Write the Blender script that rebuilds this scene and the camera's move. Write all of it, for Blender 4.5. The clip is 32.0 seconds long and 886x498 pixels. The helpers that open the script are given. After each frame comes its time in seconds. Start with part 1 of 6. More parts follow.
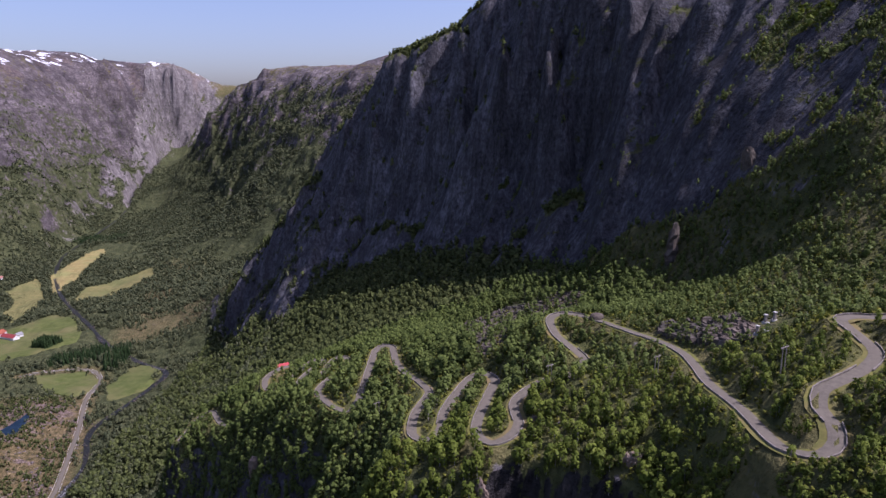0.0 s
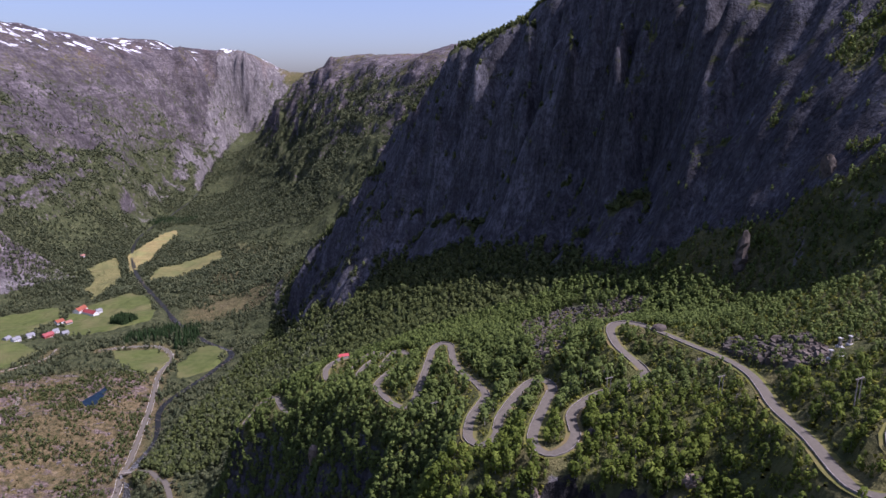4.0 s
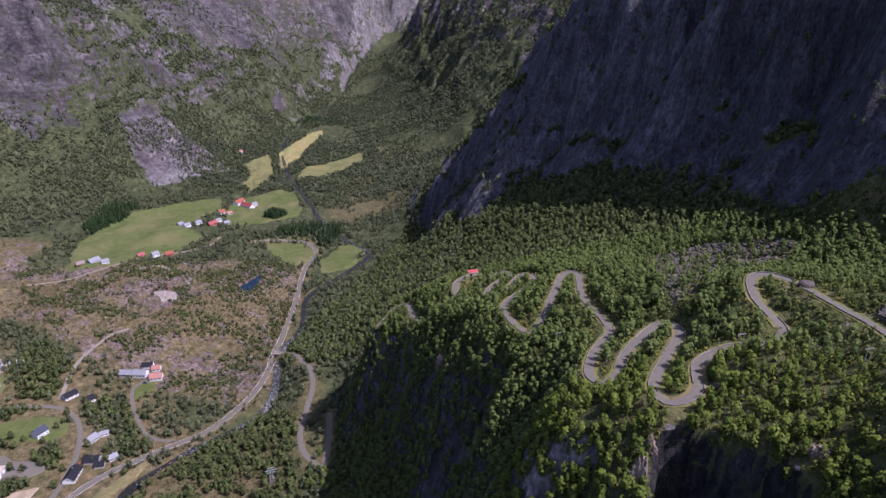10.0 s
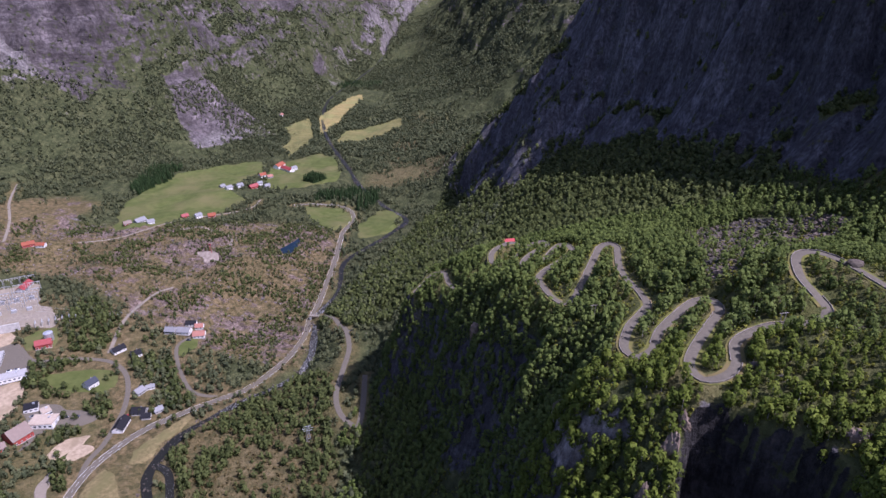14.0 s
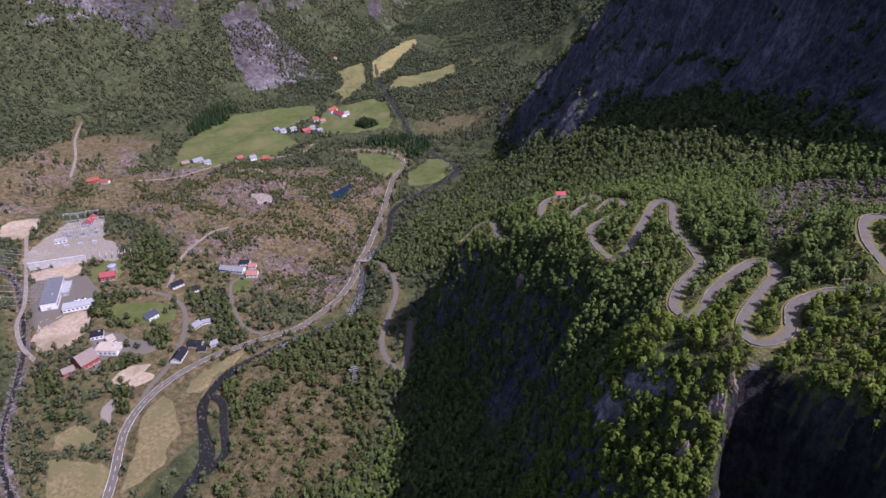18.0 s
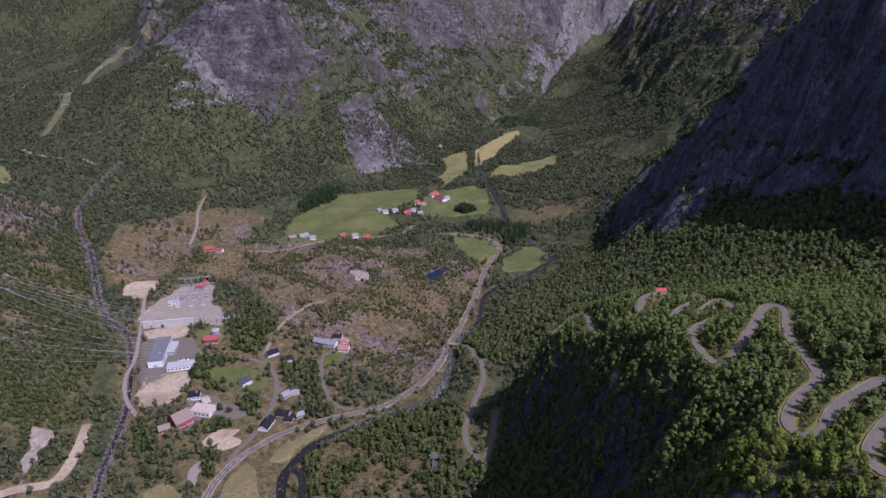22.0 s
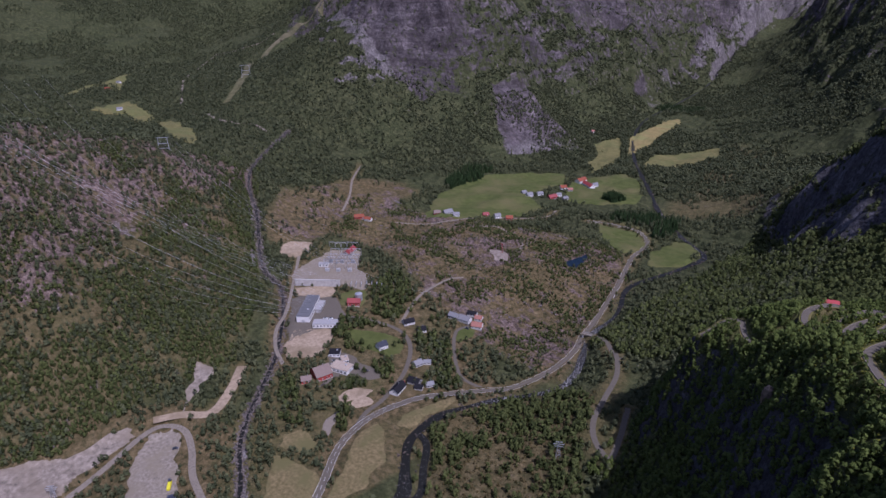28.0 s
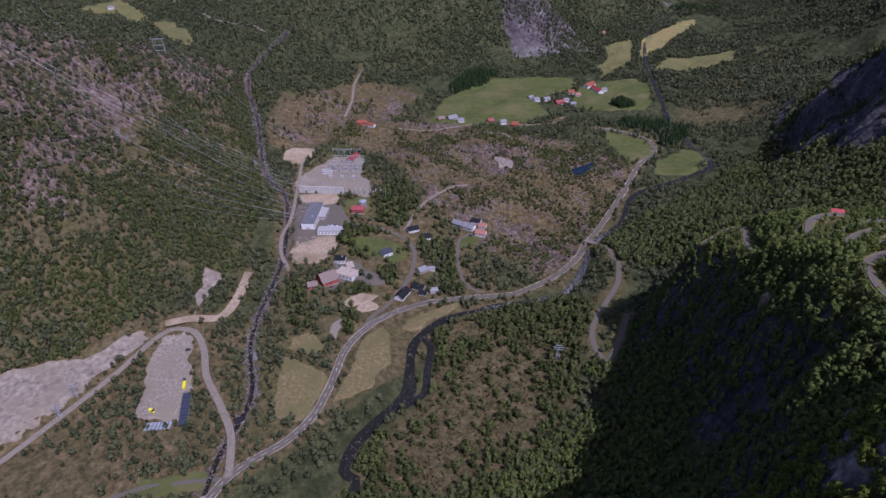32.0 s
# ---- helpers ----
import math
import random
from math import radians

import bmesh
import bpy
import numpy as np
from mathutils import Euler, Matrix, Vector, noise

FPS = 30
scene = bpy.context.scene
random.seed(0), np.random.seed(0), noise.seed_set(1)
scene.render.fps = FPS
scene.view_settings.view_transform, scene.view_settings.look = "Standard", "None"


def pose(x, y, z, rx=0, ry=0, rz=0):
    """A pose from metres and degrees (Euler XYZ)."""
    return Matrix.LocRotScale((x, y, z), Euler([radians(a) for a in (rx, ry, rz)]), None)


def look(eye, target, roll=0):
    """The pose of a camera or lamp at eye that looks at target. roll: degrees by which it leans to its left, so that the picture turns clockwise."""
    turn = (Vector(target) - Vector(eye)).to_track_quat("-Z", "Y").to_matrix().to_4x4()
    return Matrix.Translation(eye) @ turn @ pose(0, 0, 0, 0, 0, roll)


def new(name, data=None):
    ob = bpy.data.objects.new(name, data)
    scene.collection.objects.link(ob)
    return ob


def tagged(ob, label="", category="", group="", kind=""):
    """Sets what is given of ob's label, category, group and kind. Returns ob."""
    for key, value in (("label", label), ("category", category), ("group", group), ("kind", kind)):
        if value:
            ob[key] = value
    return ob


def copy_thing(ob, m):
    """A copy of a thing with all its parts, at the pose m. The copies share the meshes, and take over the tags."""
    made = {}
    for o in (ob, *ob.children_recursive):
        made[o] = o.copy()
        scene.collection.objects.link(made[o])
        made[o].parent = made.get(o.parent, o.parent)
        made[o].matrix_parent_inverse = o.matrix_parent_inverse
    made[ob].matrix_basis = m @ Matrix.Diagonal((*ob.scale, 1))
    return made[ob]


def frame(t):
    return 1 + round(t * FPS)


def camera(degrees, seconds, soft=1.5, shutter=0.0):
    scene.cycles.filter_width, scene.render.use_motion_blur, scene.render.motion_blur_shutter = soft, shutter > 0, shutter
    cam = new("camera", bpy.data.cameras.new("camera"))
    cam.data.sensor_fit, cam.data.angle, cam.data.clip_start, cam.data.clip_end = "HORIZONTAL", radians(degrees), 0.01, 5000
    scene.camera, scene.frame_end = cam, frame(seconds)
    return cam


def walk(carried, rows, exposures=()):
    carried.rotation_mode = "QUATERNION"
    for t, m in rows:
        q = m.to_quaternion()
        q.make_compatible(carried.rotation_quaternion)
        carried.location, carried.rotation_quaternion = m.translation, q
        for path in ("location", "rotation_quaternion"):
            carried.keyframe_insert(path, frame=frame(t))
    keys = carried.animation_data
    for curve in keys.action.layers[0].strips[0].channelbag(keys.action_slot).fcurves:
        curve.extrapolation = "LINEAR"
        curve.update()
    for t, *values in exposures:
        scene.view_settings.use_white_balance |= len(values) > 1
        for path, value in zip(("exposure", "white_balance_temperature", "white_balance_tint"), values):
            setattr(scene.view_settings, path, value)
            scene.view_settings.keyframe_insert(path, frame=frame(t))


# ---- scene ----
# ---- camera ----
cam = camera(69.73, 32.0)
# seconds, x, y, z, tilt, roll, turn
PATH = [
    (0, 0.00, 0.00, 330.00, 77.477, -0.550, -0.000),
    (0.5, -0.14, -0.00, 330.85, 76.359, -0.474, 0.040),
    (1, -0.36, -0.02, 331.76, 76.130, -0.382, 0.007),
    (1.5, -0.59, -0.06, 332.67, 76.181, -0.268, 0.107),
    (2, -0.76, -0.09, 333.61, 76.223, -0.199, 0.809),
    (2.5, -0.91, -0.09, 334.54, 76.284, -0.147, 2.121),
    (3, -1.04, -0.08, 335.52, 76.321, -0.068, 3.406),
    (3.5, -1.16, -0.13, 336.45, 76.395, -0.047, 4.478),
    (5.5, -1.61, -0.44, 340.11, 75.506, 0.119, 8.060),
    (6, -1.66, -0.57, 341.09, 74.269, 0.109, 9.112),
    (6.5, -1.78, -0.64, 342.13, 73.093, 0.100, 9.988),
    (7, -1.93, -0.75, 343.13, 72.189, 0.172, 10.827),
    (7.5, -2.05, -0.92, 344.13, 71.475, 0.170, 11.828),
    (8, -2.11, -1.17, 345.19, 70.763, 0.177, 13.337),
    (8.5, -2.12, -1.43, 346.34, 70.036, 0.157, 14.729),
    (9, -2.11, -1.70, 347.51, 69.333, 0.141, 15.838),
    (9.5, -2.18, -1.91, 348.56, 68.620, 0.119, 16.783),
    (10, -2.32, -2.04, 349.41, 67.902, 0.167, 17.689),
    (10.5, -2.41, -2.06, 350.10, 67.229, 0.160, 18.539),
    (11, -2.38, -1.99, 350.43, 66.545, 0.124, 19.109),
    (11.5, -2.24, -1.87, 350.46, 65.690, 0.129, 19.416),
    (12, -2.15, -1.69, 350.34, 65.166, 0.124, 19.472),
    (12.5, -2.15, -1.56, 350.24, 65.185, 0.135, 19.608),
    (13, -2.15, -1.55, 350.23, 65.203, 0.063, 20.028),
    (13.5, -2.23, -1.59, 350.36, 65.189, 0.047, 20.617),
    (14, -2.35, -1.69, 350.48, 64.874, 0.070, 21.299),
    (14.5, -2.39, -1.81, 350.57, 64.277, 0.076, 22.002),
    (16.5, -3.00, -1.95, 350.50, 62.005, 0.106, 24.355),
    (17, -3.09, -2.01, 350.47, 61.468, 0.115, 24.910),
    (17.5, -3.18, -2.06, 350.38, 60.933, 0.123, 25.494),
    (18, -3.19, -2.06, 350.32, 60.351, 0.140, 26.086),
    (18.5, -3.21, -2.00, 350.30, 60.078, 0.135, 26.657),
    (19, -3.32, -1.84, 350.34, 60.568, 0.128, 27.127),
    (19.5, -3.42, -1.62, 350.38, 61.760, 0.070, 27.934),
    (20, -3.63, -1.39, 350.41, 63.032, 0.039, 29.223),
    (20.5, -3.88, -1.21, 350.36, 64.302, 0.017, 30.776),
    (21, -3.98, -1.13, 350.29, 65.538, -0.034, 32.364),
    (21.5, -4.15, -1.02, 350.20, 66.750, 0.019, 33.798),
    (22, -4.22, -0.95, 350.09, 67.990, -0.037, 35.325),
    (22.5, -4.18, -0.92, 350.04, 69.230, -0.065, 36.733),
    (23, -4.12, -0.91, 349.97, 70.434, -0.059, 37.887),
    (23.5, -4.09, -0.88, 349.88, 70.613, -0.056, 38.641),
    (24, -4.14, -0.81, 349.84, 69.677, -0.057, 39.069),
    (24.5, -4.18, -0.75, 349.82, 68.748, -0.126, 39.848),
    (25, -4.38, -0.65, 349.70, 68.651, -0.167, 41.802),
    (25.5, -4.88, -0.48, 349.38, 68.668, -0.132, 44.196),
    (27.5, -7.31, -0.08, 346.87, 67.482, -0.110, 48.845),
    (28, -7.69, 0.01, 346.39, 66.476, -0.062, 48.884),
    (28.5, -7.85, 0.10, 346.10, 65.451, -0.043, 48.924),
    (29, -7.85, 0.18, 345.98, 64.397, -0.039, 48.971),
    (29.5, -7.83, 0.26, 346.00, 63.339, -0.028, 49.060),
    (30, -7.82, 0.32, 346.09, 62.289, -0.053, 49.089),
    (30.5, -7.82, 0.36, 346.18, 61.241, -0.076, 49.149),
    (31, -7.83, 0.43, 346.25, 60.181, -0.088, 49.212),
    (31.5, -7.83, 0.49, 346.31, 59.153, -0.093, 49.279),
    (32, -7.82, 0.53, 346.35, 58.149, -0.120, 49.335),
]
walk(cam, [(t, pose(x, y, z, tilt, 0, turn) @ pose(0, 0, 0, 0, 0, roll)) for t, x, y, z, tilt, roll, turn in PATH],
     exposures=[(0, 0.46, 5600, 37), (9, 0.56, 5400, 37), (17, 0.5, 5400, 39), (21, 0.22, 5350, 39), (25, -0.13, 5250, 39), (28, -0.32, 5250, 38), (32, -0.22, 5250, 39)])

# ---- sky and sun ----
SUN_EL, SUN_AZ = 55.5, -4.0          # height; turn from +x towards +y
world = bpy.data.worlds.new("sky")
world.use_nodes = True
scene.world = world
wn = world.node_tree
sky = wn.nodes.new("ShaderNodeTexSky")
sky.sky_type, sky.sun_disc = "NISHITA", False
sky.sun_elevation, sky.sun_rotation = radians(SUN_EL), radians(90 - SUN_AZ)
sky.air_density, sky.dust_density, sky.ozone_density = 1.0, 2.5, 1.0
wn.nodes["Background"].inputs[1].default_value = 0.11
wn.links.new(sky.outputs[0], wn.nodes["Background"].inputs[0])
sun = new("sun", bpy.data.lights.new("sun", "SUN"))
sun.data.energy, sun.data.angle, sun.data.color = 4.8, radians(0.5), (1.0, 0.95, 0.87)
sx, sy = math.cos(radians(SUN_AZ)), math.sin(radians(SUN_AZ))
sun.matrix_world = look((600 * sx, 600 * sy, 600 * math.tan(radians(SUN_EL))), (0, 0, 0))

# ---- noise and splines ----
RNG = np.random.default_rng(7)
LAT = RNG.random((256, 256))


def vnoise(x, y, size, seed=0):
    """Smooth noise from -1 to 1 with bumps of about size metres."""
    u, v = np.asarray(x) / size + 17.3 * seed + 500, np.asarray(y) / size + 9.1 * seed + 500
    i, j = np.floor(u).astype(int), np.floor(v).astype(int)
    fu, fv = u - i, v - j
    fu, fv = fu * fu * (3 - 2 * fu), fv * fv * (3 - 2 * fv)
    a, b, c, d = (LAT[(i + p) % 256, (j + q) % 256] for p, q in ((0, 0), (1, 0), (0, 1), (1, 1)))
    return 2 * ((a * (1 - fu) + b * fu) * (1 - fv) + (c * (1 - fu) + d * fu) * fv) - 1


def fbm(x, y, size, octaves=4, seed=0, gain=0.5):
    return sum(gain ** k * vnoise(x, y, size / 2 ** k, seed + k) for k in range(octaves))


def spline(points, step):
    """Catmull-Rom through the points, sampled about every step metres."""
    p = np.array(points, float)
    p = np.vstack([2 * p[0] - p[1], p, 2 * p[-1] - p[-2]])
    out = []
    for k in range(1, len(p) - 2):
        a, b, c, d = p[k - 1:k + 3]
        n = max(1, int(np.linalg.norm((c - b)[:2]) / step))
        t = (np.arange(n) / n)[:, None]
        out.append(0.5 * (2 * b + (c - a) * t + (2 * a - 5 * b + 4 * c - d) * t ** 2 + (3 * b - a - 3 * c + d) * t ** 3))
    return np.vstack(out + [p[-2:-1]])


def smooth(t, a, b):
    t = np.clip((t - a) / (b - a), 0, 1)
    return t * t * (3 - 2 * t)


def near_line(x, y, line):
    """Distance from points to a sampled line, and the line's height there."""
    best, height = np.full(x.shape, 1e9), np.zeros(x.shape)
    lo, hi = line[:, :2].min(0) - 45, line[:, :2].max(0) + 45
    m = (x > lo[0]) & (x < hi[0]) & (y > lo[1]) & (y < hi[1])
    xs, ys = x[m], y[m]
    bb, hh = np.full(xs.shape, 1e9), np.zeros(xs.shape)
    for k in range(0, len(xs), 20000):
        s = slice(k, k + 20000)
        d2 = (xs[s, None] - line[None, :, 0]) ** 2 + (ys[s, None] - line[None, :, 1]) ** 2
        i = d2.argmin(1)
        bb[s], hh[s] = np.sqrt(d2[np.arange(len(i)), i]), line[i, 2]
    best[m], height[m] = bb, hh
    return best, height


def inside(x, y, poly):
    """Whether points lie in a polygon."""
    p, r = np.array(poly, float)[:, :2], np.zeros(np.shape(x), bool)
    for (ax, ay), (bx, by) in zip(p, np.roll(p, -1, 0)):
        if ay != by:
            r ^= ((ay > y) != (by > y)) & (x < (bx - ax) * (y - ay) / (by - ay) + ax)
    return r

# ---- plan: the lines of the land, x, y, z in metres ----
LAND = {
    "river": [(-150, -500, -14), (-190, -250, -10), (-215, -60, -7), (-244, 118, -4), (-267, 135, -4), (-280, 152, -4), (-289, 182, -4), (-295, 211, -4), (-316, 230, -3), (-338, 253, -3), (-345, 290, -3), (-333, 332, -3), (-315, 365, -2), (-302, 395, -2), (-305, 425, -1), (-320, 456, -1), (-334, 481, -1), (-339, 500, 0), (-341, 520, 0), (-344, 543, 0), (-353, 568, 1), (-369, 599, 1), (-374, 626, 1), (-368, 660, 1), (-357, 724, 2), (-360, 768, 2), (-415, 805, 2), (-490, 872, 2), (-544, 935, 3), (-722, 1149, 4), (-860, 1400, 8), (-930, 1700, 12), (-1010, 2000, 18), (-1230, 2650, 45), (-1380, 3150, 85), (-1430, 3450, 140)],
    "stream": [(-290, 40, -4), (-330, 75, -3), (-368, 118, -2), (-435, 153, -1), (-526, 232, 0), (-633, 295, 3), (-690, 300, 14), (-806, 352, 34), (-962, 420, 53), (-1090, 560, 75)],
    "floor_west": [(-560, -120, 8), (-500, 60, 4), (-480, 130, 3), (-560, 400, 6), (-700, 480, 6), (-640, 600, 8), (-500, 520, 8), (-450, 620, 7), (-560, 730, 6), (-700, 640, 4), (-780, 760, 5), (-842, 823, 8), (-886, 1005, 10), (-854, 1125, 8), (-880, 1337, 12), (-960, 1584, 16), (-1060, 1950, 30)],
    "floor_east": [(-240, 440, 14), (-280, 560, 18), (-270, 680, 24), (-310, 840, 14), (-420, 960, 12), (-520, 1150, 12), (-640, 1400, 18), (-780, 1750, 22), (-900, 2050, 30), (-1150, 2650, 60)],
    "spur_rim": [(-170, 405, 122), (-138, 352, 131), (-94, 300, 156), (-62, 272, 164), (-41, 226, 167), (-38, 198, 182), (-14, 180, 204), (6, 178, 214), (16, 177, 217), (30, 179, 222), (45, 178, 226), (55, 168, 229), (62, 150, 233), (67, 125, 240), (72, 95, 240), (112, 48, 244), (175, 5, 252)],
    "spur_foot": [(-235, 470, 30), (-212, 395, 20), (-180, 324, 12), (-150, 270, 14), (-126, 218, 18), (-98, 170, 28), (-72, 136, 36), (-60, 108, 40), (-15, 105, 60), (15, 88, 80), (40, 50, 95), (100, -10, 120), (180, -70, 160)],
    "spur_face": [(-86, 262, 84), (-112, 292, 74), (-152, 340, 62), (-64, 214, 88), (-70, 180, 80)],
    "near_bank": [(-205, 200, 2), (-190, 140, 4), (-170, 60, 2), (-120, 0, 20), (-60, -80, 40), (40, -200, 90), (250, -350, 200), (-100, -500, 30)],
    "cliff_foot": [(200, 170, 292), (135, 268, 259), (124, 322, 236), (91, 431, 213), (20, 530, 195), (-90, 614, 155), (-165, 680, 111), (-281, 749, 36)],
    "cliff_mid": [(256, 205, 322), (202, 282, 342), (200, 352, 348), (160, 420, 322), (112, 520, 298), (45, 592, 258), (-16, 668, 228), (-100, 735, 180)],
    "cliff_top": [(330, 120, 372), (272, 205, 376), (250, 290, 377), (240, 362, 388), (217, 424, 396), (181, 489, 414), (119, 552, 421), (78, 625, 420), (35, 690, 418), (8, 745, 402), (-61, 788, 384), (-99, 809, 339), (-165, 839, 252), (-220, 864, 181), (-278, 882, 113), (-340, 882, 46)],
    "back_plateau": [(800, -200, 600), (760, 250, 620), (620, 560, 590), (500, 860, 520), (300, 1150, 450), (900, 900, 640), (1500, 300, 700), (1600, 1600, 700)],
    "cliff_back": [(14, 790, 412), (-30, 812, 398), (42, 795, 434), (70, 900, 425), (-70, 905, 370), (110, 760, 455)],
    "next_back": [(-309, 2001, 452), (-205, 1878, 452), (-140, 1868, 455), (-440, 2190, 462)],
    "next_hollow": [(-20, 1080, 250), (-130, 1150, 160), (-260, 1200, 90), (-380, 1230, 30)],
    "next_spur": [(-60, 1640, 452), (-216, 1686, 440), (-402, 1959, 446), (-591, 2223, 462), (-773, 2482, 421)],
    "next_face": [(-202, 1436, 305), (-312, 1467, 225), (-423, 1698, 269), (-400, 1394, 126), (-600, 2012, 268), (-693, 2014, 162), (-774, 2006, 89), (-581, 1597, 46)],
    "far_right": [(-877, 2869, 330), (-1042, 3026, 246), (-1183, 3081, 157), (-1307, 4096, 458), (-871, 3493, 470), (-418, 2971, 450), (-167, 2394, 440)],
    "west_mid": [(-990, 990, 96), (-1074, 898, 123), (-1159, 821, 148), (-1023, 1177, 103), (-1010, 1292, 105), (-1008, 1552, 106), (-1085, 1879, 137), (-1248, 2450, 158), (-1425, 2921, 191)],
    "west_face": [(-1160, 1160, 307), (-1226, 1028, 336), (-1303, 929, 328), (-1189, 1417, 285), (-1223, 1683, 314), (-1242, 1912, 310), (-1300, 2252, 350), (-1430, 2807, 416), (-1552, 3359, 402)],
    "west_top": [(-1907, 1286, 572), (-1800, 1511, 577), (-1690, 1632, 552), (-1579, 1741, 534), (-1535, 1909, 540), (-1495, 2127, 520), (-1490, 2251, 512), (-1505, 2595, 508), (-1650, 2650, 548), (-1445, 2911, 500), (-1590, 2950, 545), (-1552, 3359, 545), (-1650, 3560, 575), (-1442, 3516, 552), (-1368, 3759, 518), (-1324, 3933, 475)],
    "west_back": [(-2605, 2185, 560), (-2314, 2758, 545), (-2000, 2500, 545), (-2173, 3477, 560), (-1986, 4260, 560), (-1403, 4590, 456), (-3355, 1784, 662)],
    "side_valley": [(-950, 700, 3), (-1230, 556, 88), (-1482, 453, 60), (-1625, 287, 83), (-1732, 1000, 122), (-2161, 787, 108), (-2247, 1096, 175), (-2462, 434, 131), (-2300, 0, 149)],
    "side_wall": [(-2091, 1276, 239), (-2561, 1361, 426), (-2832, 1261, 377), (-3043, 989, 350), (-3151, 556, 350), (-3000, 0, 455)],
    "left_hill": [(-759, -40, 205), (-875, 90, 175), (-888, 149, 165), (-889, 272, 124), (-915, 366, 82), (-886, -156, 251)],
    "left_slope": [(-751, 119, 106), (-678, 53, 104), (-763, 204, 74), (-752, 274, 47), (-656, 213, 24), (-594, 84, 40), (-620, -22, 57)],
    "left_foot": [(-540, -60, 16), (-530, 60, 10), (-520, 115, 8), (-540, 180, 8), (-600, 245, 10), (-640, 262, 14)],
    "left_back": [(-1400, 100, 60), (-1900, -200, 200), (-1200, -400, 330), (-800, -600, 250)],
}
# the hairpin road, from the shelf above down to the valley
ROAD_TOP = [(170, 182, 274), (140, 172, 272), (124, 171, 271), (117, 172, 271), (111, 169, 271), (112, 163, 269), (112, 155, 267), (104, 147, 266), (95, 142, 265),
            (89, 139, 264), (86, 134, 262), (86, 129, 261), (84, 124, 259), (79, 121, 258), (75, 124, 257), (75, 132, 255), (78, 154, 252),
            (79, 176, 249), (81, 191, 248), (82, 205, 247), (80, 221, 245), (73, 239, 243), (63, 261, 241), (54, 270, 240), (47, 266, 239),
            (47, 252, 237), (52, 240, 235), (55, 234, 233)]
ROAD_MID = [(55, 234, 233), (52, 229, 231), (44, 226, 229), (37, 224, 228), (30, 218, 227), (25, 210, 226), (25, 198, 225), (21, 191, 224),
            (15, 189, 223), (11, 195, 223), (12, 207, 222), (17, 229, 220), (21, 246, 219), (18, 255, 218), (12, 254, 217), (6, 243, 216),
            (0, 229, 214), (-2, 216, 213), (-7, 211, 212), (-12, 217, 211), (-12, 236, 209), (-9, 251, 207), (-7, 263, 206), (-11, 278, 204),
            (-20, 298, 201), (-25, 315, 199), (-28, 335, 197)]
ROAD_LOW = [(-28, 335, 197), (-30, 345, 196), (-35, 349, 195), (-39, 345, 194), (-40, 334, 193), (-41, 321, 191), (-42, 305, 189),
            (-44, 292, 187), (-48, 288, 185), (-55, 294, 184), (-61, 303, 183), (-68, 318, 181), (-67, 335, 179), (-62, 353, 177),
            (-59, 371, 175), (-64, 386, 173), (-70, 387, 172), (-73, 379, 171), (-75, 367, 170), (-81, 355, 168), (-88, 360, 167),
            (-88, 378, 165), (-83, 399, 163), (-82, 407, 162), (-87, 412, 161), (-93, 407, 160), (-97, 395, 159), (-100, 384, 157)]
ROAD_END = [(-100, 384, 157), (-106, 374, 156), (-114, 379, 155), (-119, 397, 154), (-115, 418, 152), (-109, 425, 150), (-106, 415, 147),
            (-112, 391, 143), (-124, 369, 138), (-131, 364, 136), (-144, 376, 133), (-157, 397, 130), (-165, 397, 127), (-169, 388, 123),
            (-173, 378, 119)]
ROAD_LOOP = [(-329, 490, 2.5), (-313, 485, 5), (-295, 468, 9), (-286, 461, 13), (-265, 431, 15), (-252, 395, 15), (-243, 369, 14), (-231, 351, 14), (-216, 340, 14), (-206, 339, 15), (-213, 360, 17), (-222, 380, 20), (-226, 389, 23)]
HAIRPINS = spline(ROAD_TOP + ROAD_MID[1:] + ROAD_LOW[1:] + ROAD_END[1:], 2.0)
LOOP = spline(ROAD_LOOP, 2.0)
RIVER, STREAM = spline(LAND["river"], 6.0), spline(LAND["stream"], 5.0)

# ---- ground: one sheet, finer where the camera is near ----


def steps(marks):
    """Grid lines: (from, to, step) stretches; a stretch with two steps widens from one to the other."""
    out = []
    for a, b, s, e in marks:
        x = a
        while x < b - 0.5 * s:
            out.append(x)
            x += s + (e - s) * (x - a) / (b - a)
    return np.array(out + [marks[-1][1]], float)


GX = steps([(-4200, -2500, 75, 26), (-2500, -1800, 26, 12), (-1800, -960, 12, 7), (-960, -260, 4.5, 4.5), (-260, -190, 4.0, 2.6), (-190, 130, 2.6, 2.6), (130, 270, 2.8, 3.2), (270, 600, 4, 16), (600, 2200, 20, 90)])
GY = steps([(-900, -60, 60, 8), (-60, 110, 6, 4), (110, 440, 2.6, 2.6), (440, 620, 3, 4.5), (620, 1150, 5, 6.5), (1150, 2000, 8, 14), (2000, 4850, 16, 48)])
X, Y = np.meshgrid(GX, GY)


